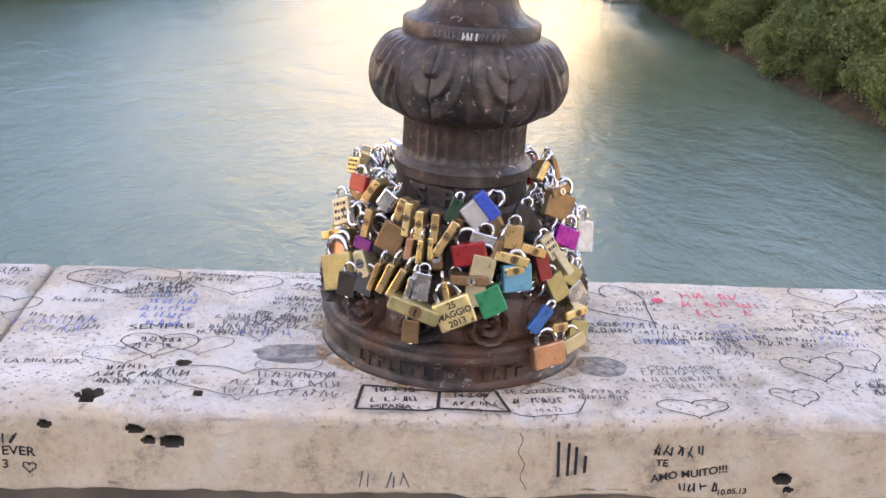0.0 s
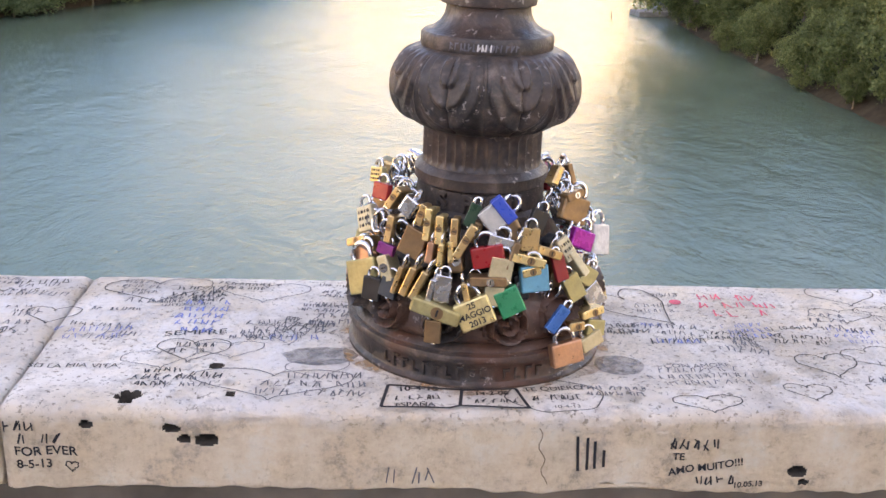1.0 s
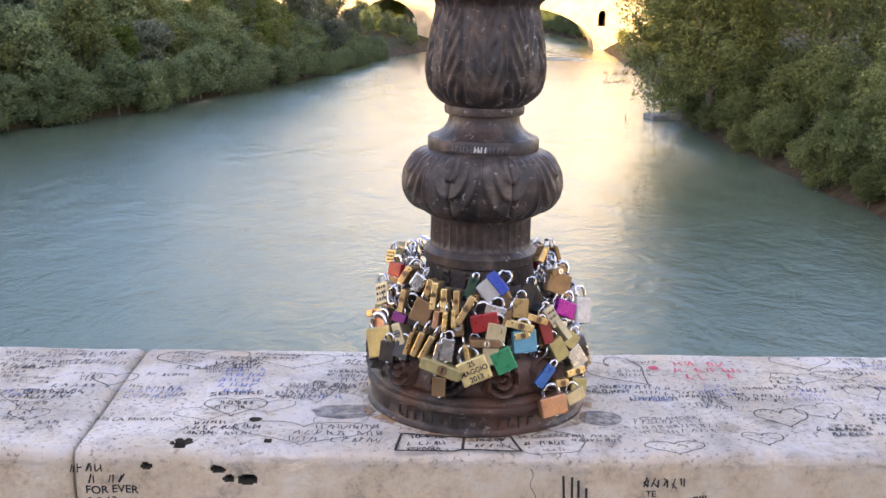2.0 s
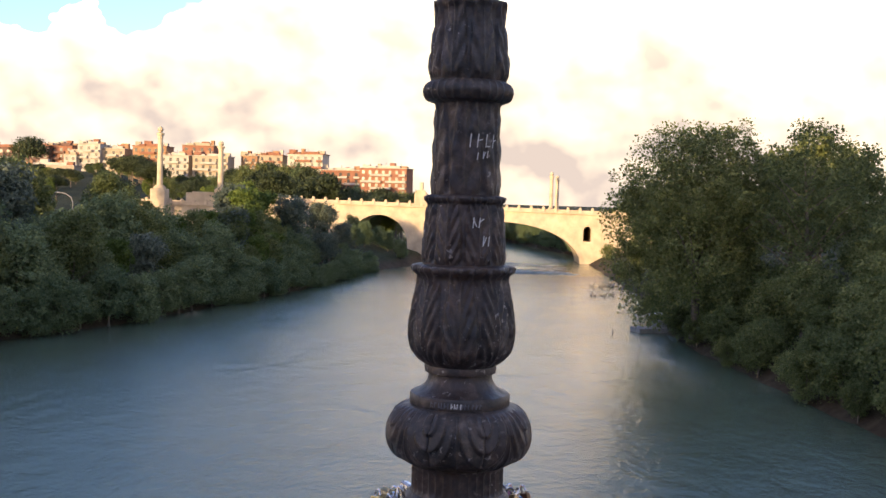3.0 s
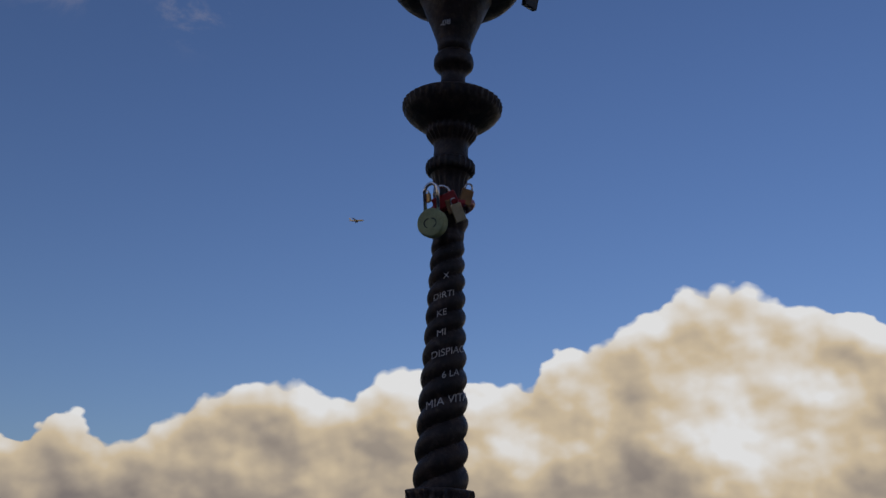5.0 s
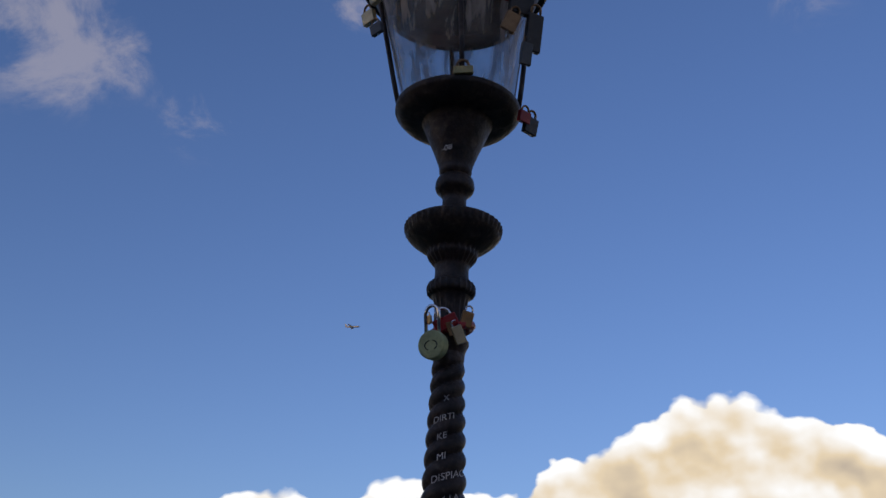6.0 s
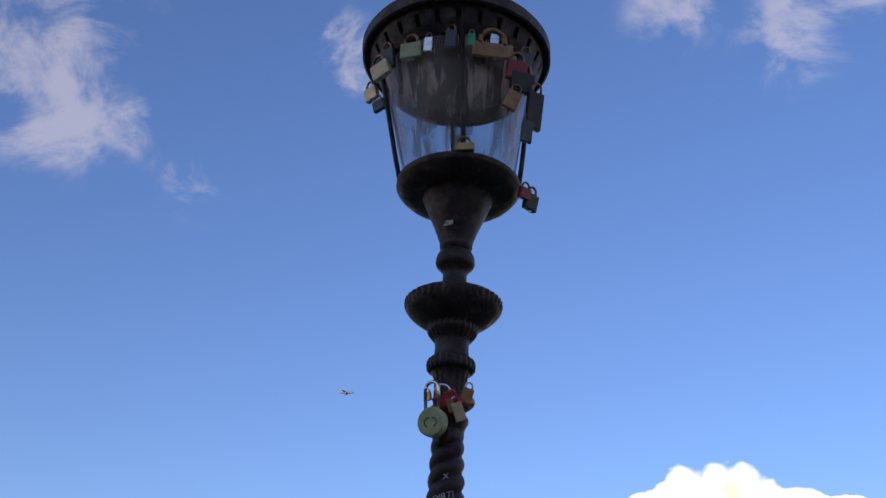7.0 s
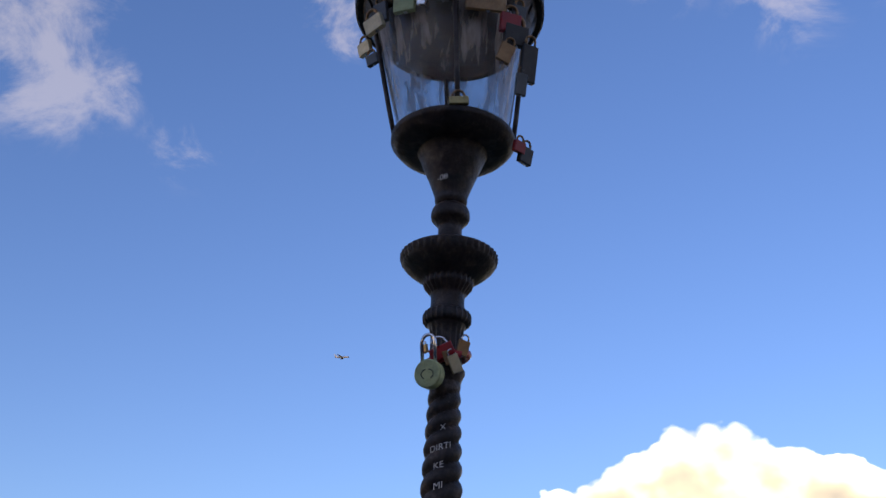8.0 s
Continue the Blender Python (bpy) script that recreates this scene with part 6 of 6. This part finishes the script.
heart(-0.55, 0.17, 0.19, 0.11, INK, "top", 0.0022, 8)
heart(-0.36, 0.165, 0.16, 0.09, INK_GREY)
heart(-0.31, -0.185, 0.24, 0.10, INK_GREY)
bm = bmesh.new()
bmesh.ops.create_circle(bm, cap_ends=True, radius=0.011, segments=18)
bmesh.ops.translate(bm, verts=bm.verts, vec=(0.375, 0.143, 0))
ink("ink_blot", bm, INK_RED, "top", "red marker blot")
# the open book outline in front of the lamp
bm = bmesh.new()
B = [(-0.139, -0.192), (-0.149, -0.256), (-0.051, -0.262), (-0.036, -0.255), (0.063, -0.262), (0.049, -0.203), (-0.031, -0.208), (-0.139, -0.192)]
for a, b, w in [(B[i], B[i + 1], 0.0048) for i in range(7)] + [(B[6], B[3], 0.0048)]:
    stroke(bm, [(a[0] + (b[0] - a[0]) * k / 6, a[1] + (b[1] - a[1]) * k / 6) for k in range(7)], w)
ink("book_outline", bm, INK, "top", "thick black open book outline")
bm = bmesh.new()
stroke(bm, [(0.104 + 0.072 * math.cos(t) + 0.004 * math.sin(5 * t), -0.222 + 0.050 * math.sin(t) + 0.003 * math.sin(4 * t)) for t in [2 * math.pi * i / 36 for i in range(37)]], 0.0018)
ink("bubble_outline", bm, INK, "top", "thin outline round a message")
scrawl(-0.25, -0.19, 0.17, 0.018, 3, 0, INK_GREY, "top", 0.002)
scrawl(0.345, -0.15, 0.19, 0.015, 3, 2, INK_GREY, "top", 0.0016)
# everywhere else: layers of small, unreadable messages
KEEP = [(-0.451, 0.03, 0.11, 0.085), (-0.445, -0.078, 0.10, 0.06), (-0.61, -0.14, 0.12, 0.03), (-0.25, -0.09, 0.11, 0.06), (-0.25, -0.19, 0.14, 0.05), (0.478, 0.133, 0.13, 0.07), (0.345, -0.13, 0.14, 0.06),
        (0.562, -0.098, 0.09, 0.06), (0.33, -0.238, 0.1, 0.045), (0.49, -0.197, 0.08, 0.045), (0.222, -0.112, 0.08, 0.05), (-0.5, -0.23, 0.06, 0.05)]
rg = random.Random(19)
for i in range(210):
    x = -1.02 + 2.0 * rg.random()
    y = -0.22 + 0.43 * rg.random()
    if any(abs(x - a) < w and abs(y - b) < h for a, b, w, h in KEEP):
        continue
    if math.hypot(x, y) < 0.235 or (abs(y + 0.23) < 0.05 and -0.17 < x < 0.18) or abs(x + 0.682) < 0.05:
        continue
    scrawl(x, y, rg.uniform(0.05, 0.13), rg.uniform(0.011, 0.021), rg.choice((1, 1, 2, 2, 3)), rg.uniform(-9, 12), rg.choice((INK, INK, INK_GREY, INK_GREY, INK_GREY, INK_BLUE)), "top", rg.uniform(0.0013, 0.0024), i)
for i in range(14):
    x, y = -0.95 + 1.8 * rg.random(), -0.16 + 0.34 * rg.random()
    if math.hypot(x, y) > 0.28 and abs(x + 0.682) > 0.09:
        heart(x, y, rg.uniform(0.06, 0.12), rg.uniform(0.05, 0.08), rg.choice((INK, INK_GREY)), "top", 0.0015, rg.uniform(-15, 15))

# front of the coping
words("FOR EVER", -0.619, 0.930, 0.020, 1, None, "front", 0.0003)
words("8-5-13", -0.636, 0.909, 0.019, 0, None, "front", 0.0003)
heart(-0.584, 0.907, 0.018, 0.016, None, "front", 0.0018)
scrawl(-0.625, 0.950, 0.085, 0.016, 1, 0, None, "front", 0.0024)
scrawl(-0.660, 0.969, 0.060, 0.015, 1, 0, None, "front", 0.0024)
bm = bmesh.new()
for a, b in (((0.134, 0.962), (0.138, 0.905)), ((0.149, 0.960), (0.151, 0.907)), ((0.160, 0.954), (0.162, 0.909)), ((0.174, 0.940), (0.175, 0.912))):
    stroke(bm, [a, b], 0.0042)
ink("thick_bars", bm, INK, "front", "thick black marker strokes")
scrawl(0.308, 0.951, 0.105, 0.018, 1, 0, None, "front", 0.0026)
words("TE", 0.284, 0.929, 0.016, 0, None, "front", 0.0003)
words("AMO MUITO!!!", 0.326, 0.913, 0.017, 9, None, "front", 0.0003)
scrawl(0.345, 0.892, 0.075, 0.015, 1, 4, None, "front", 0.0024)
words("10.05.13", 0.392, 0.884, 0.013, 3, None, "front", 0.0003)
scrawl(-0.105, 0.895, 0.10, 0.026, 1, 0, INK_GREY, "front", 0.002)

# dark grey ovals on the coping beside the lamp foot
def dark_oval(x, y, a, b, rot, seed):
    m = Mat("damp_stain", 0.6)
    m.color((0.13, 0.125, 0.13))
    tr, mx = m.n("ShaderNodeBsdfTransparent"), m.n("ShaderNodeMixShader")
    m.link(m.ramp(m.noise(45, 5, 0.6), [(0.35, (0.30,) * 3), (0.62, (0.70,) * 3)]), mx.inputs[0])
    m.link(tr.outputs[0], mx.inputs[1])
    m.link(m.b.outputs[0], mx.inputs[2])
    m.link(mx.outputs[0], m.nt.nodes["Material Output"].inputs[0])
    bm = bmesh.new()
    n = 40
    c, s = math.cos(radians(rot)), math.sin(radians(rot))
    rim = []
    mid_v = bm.verts.new((x, y, 0))
    for i in range(n):
        t = 2 * math.pi * i / n
        k = 1 + 0.13 * noise.noise((math.cos(t) * 2, math.sin(t) * 2, seed))
        u, v = a * k * math.cos(t), b * k * math.sin(t)
        rim.append(bm.verts.new((x + u * c - v * s, y + u * s + v * c, 0)))
    for i in range(n):
        bm.faces.new((mid_v, rim[i], rim[(i + 1) % n]))
    lay(bm.verts, "top")
    for v in bm.verts:
        v.co.z -= 0.0006
    part("damp_stain", bm, m.m, main_slab, "dark grey oval patch")


dark_oval(-0.245, -0.094, 0.058, 0.032, 0, 1.0)
dark_oval(0.222, -0.112, 0.040, 0.034, 0, 5.0)

# white paint marks on the iron
def iron_words(text, phi, z, r, size, slope=0.0):
    cu = bpy.data.curves.new("paint", "FONT")
    cu.body, cu.size, cu.align_x, cu.align_y = text, size, "CENTER", "CENTER"
    tmp = new("paint_source", cu)
    me = bpy.data.meshes.new_from_object(tmp.evaluated_get(bpy.context.evaluated_depsgraph_get()))
    bpy.data.objects.remove(tmp)
    bpy.data.curves.remove(cu)
    for v in me.vertices:
        a = radians(phi) + v.co.x / r
        v.co = Vector((r * math.sin(a), -r * math.cos(a), z - Z0 + v.co.y + slope * v.co.x))
    put_mesh("painted_writing", me, INK_WHITE, lamp, "white painted words")


for text, phi, z, r, size in (("MIA VITA", 14, 2.446, 0.0556, 0.025), ("6 LA", 18, 2.503, 0.0530, 0.020), ("DISPIAC", 12, 2.551, 0.0510, 0.022), ("MI", -8, 2.592, 0.0490, 0.021),
                              ("KE", -9, 2.637, 0.0470, 0.020), ("DIRTI", -6, 2.678, 0.0450, 0.020), ("X", 0, 2.723, 0.0436, 0.018), ("-08", -24, 3.357, 0.0540, 0.022)):
    iron_words(text, phi, z, r, size, 0.28 if z < 3 else 0.1)


def iron_scratch(phi, z, r, width, size, seed, mat, slope=0.0):
    rg2 = random.Random(seed)
    bm = bmesh.new()
    a = -width / 2
    while a < width / 2:
        l = size * rg2.uniform(0.4, 0.7)
        for p, q in (((a, -size / 2), (a + l * 0.2, size / 2)), ((a, rg2.choice((-0.4, 0, 0.4)) * size), (a + l * 0.8, rg2.choice((-0.4, 0.1, 0.4)) * size)))[: rg2.choice((1, 2, 2))]:
            stroke(bm, [(p[0] + (q[0] - p[0]) * k / 3, p[1] + (q[1] - p[1]) * k / 3) for k in range(4)], 0.0022)
        a += l * 1.25
    for v in bm.verts:
        g = radians(phi) + v.co.x / r
        v.co = Vector((r * math.sin(g), -r * math.cos(g), z - Z0 + v.co.y + slope * v.co.x))
    part("scratched_bars", bm, mat, lamp, "scratched unreadable marks")


iron_scratch(26, 1.992, 0.0725, 0.05, 0.026, 1, INK_WHITE)
iron_scratch(30, 1.965, 0.0725, 0.03, 0.014, 2, INK_WHITE, 0.2)
iron_scratch(22, 1.835, 0.0845, 0.028, 0.020, 3, INK_WHITE)
iron_scratch(32, 1.800, 0.0855, 0.016, 0.020, 4, INK_WHITE)
iron_scratch(-12, 1.484, 0.1006, 0.07, 0.011, 5, INK_GREY)
iron_scratch(14, 1.484, 0.1006, 0.05, 0.010, 6, INK_GREY)
iron_scratch(-2, 1.484, 0.1008, 0.02, 0.010, 7, INK_WHITE)


# rust washed out of the lamp foot into the stone
def rust_ring():
    m = Mat("rust_wash", 0.8)
    m.color(m.ramp(m.noise(40, 5, 0.6), [(0.4, (0.30, 0.15, 0.06)), (0.6, (0.45, 0.27, 0.13))]))
    tr, mx = m.n("ShaderNodeBsdfTransparent"), m.n("ShaderNodeMixShader")
    m.link(m.ramp(m.noise(28, 6, 0.65), [(0.42, (0, 0, 0)), (0.60, (0.6,) * 3)]), mx.inputs[0])
    m.link(tr.outputs[0], mx.inputs[1])
    m.link(m.b.outputs[0], mx.inputs[2])
    m.link(mx.outputs[0], m.nt.nodes["Material Output"].inputs[0])
    bm = bmesh.new()
    n = 72
    rings = []
    for k in range(3):
        row = []
        for i in range(n):
            t = 2 * math.pi * i / n
            r = 0.2 + k * (0.011 + 0.009 * noise.noise((math.cos(t) * 3, math.sin(t) * 3, 2.0)))
            row.append(bm.verts.new((r * math.cos(t), r * math.sin(t), 0)))
        rings.append(row)
    for a, b in zip(rings, rings[1:]):
        for i in range(n):
            bm.faces.new((a[i], b[i], b[(i + 1) % n], a[(i + 1) % n]))
    lay(bm.verts, "top")
    for v in bm.verts:
        v.co.z -= 0.0003
    part("rust_wash", bm, m.m, main_slab, "orange rust wash round the lamp foot")


rust_ring()
bm = bmesh.new()
stroke(bm, [(0.078 + 0.004 * math.sin(i * 1.3) + 0.0012 * i, 0.975 - 0.0085 * i) for i in range(12)], 0.0013)
ink("hairline_crack", bm, simple("crack_brown", (0.20, 0.13, 0.07), 0.9), "front", "thin brown crack in the stone")
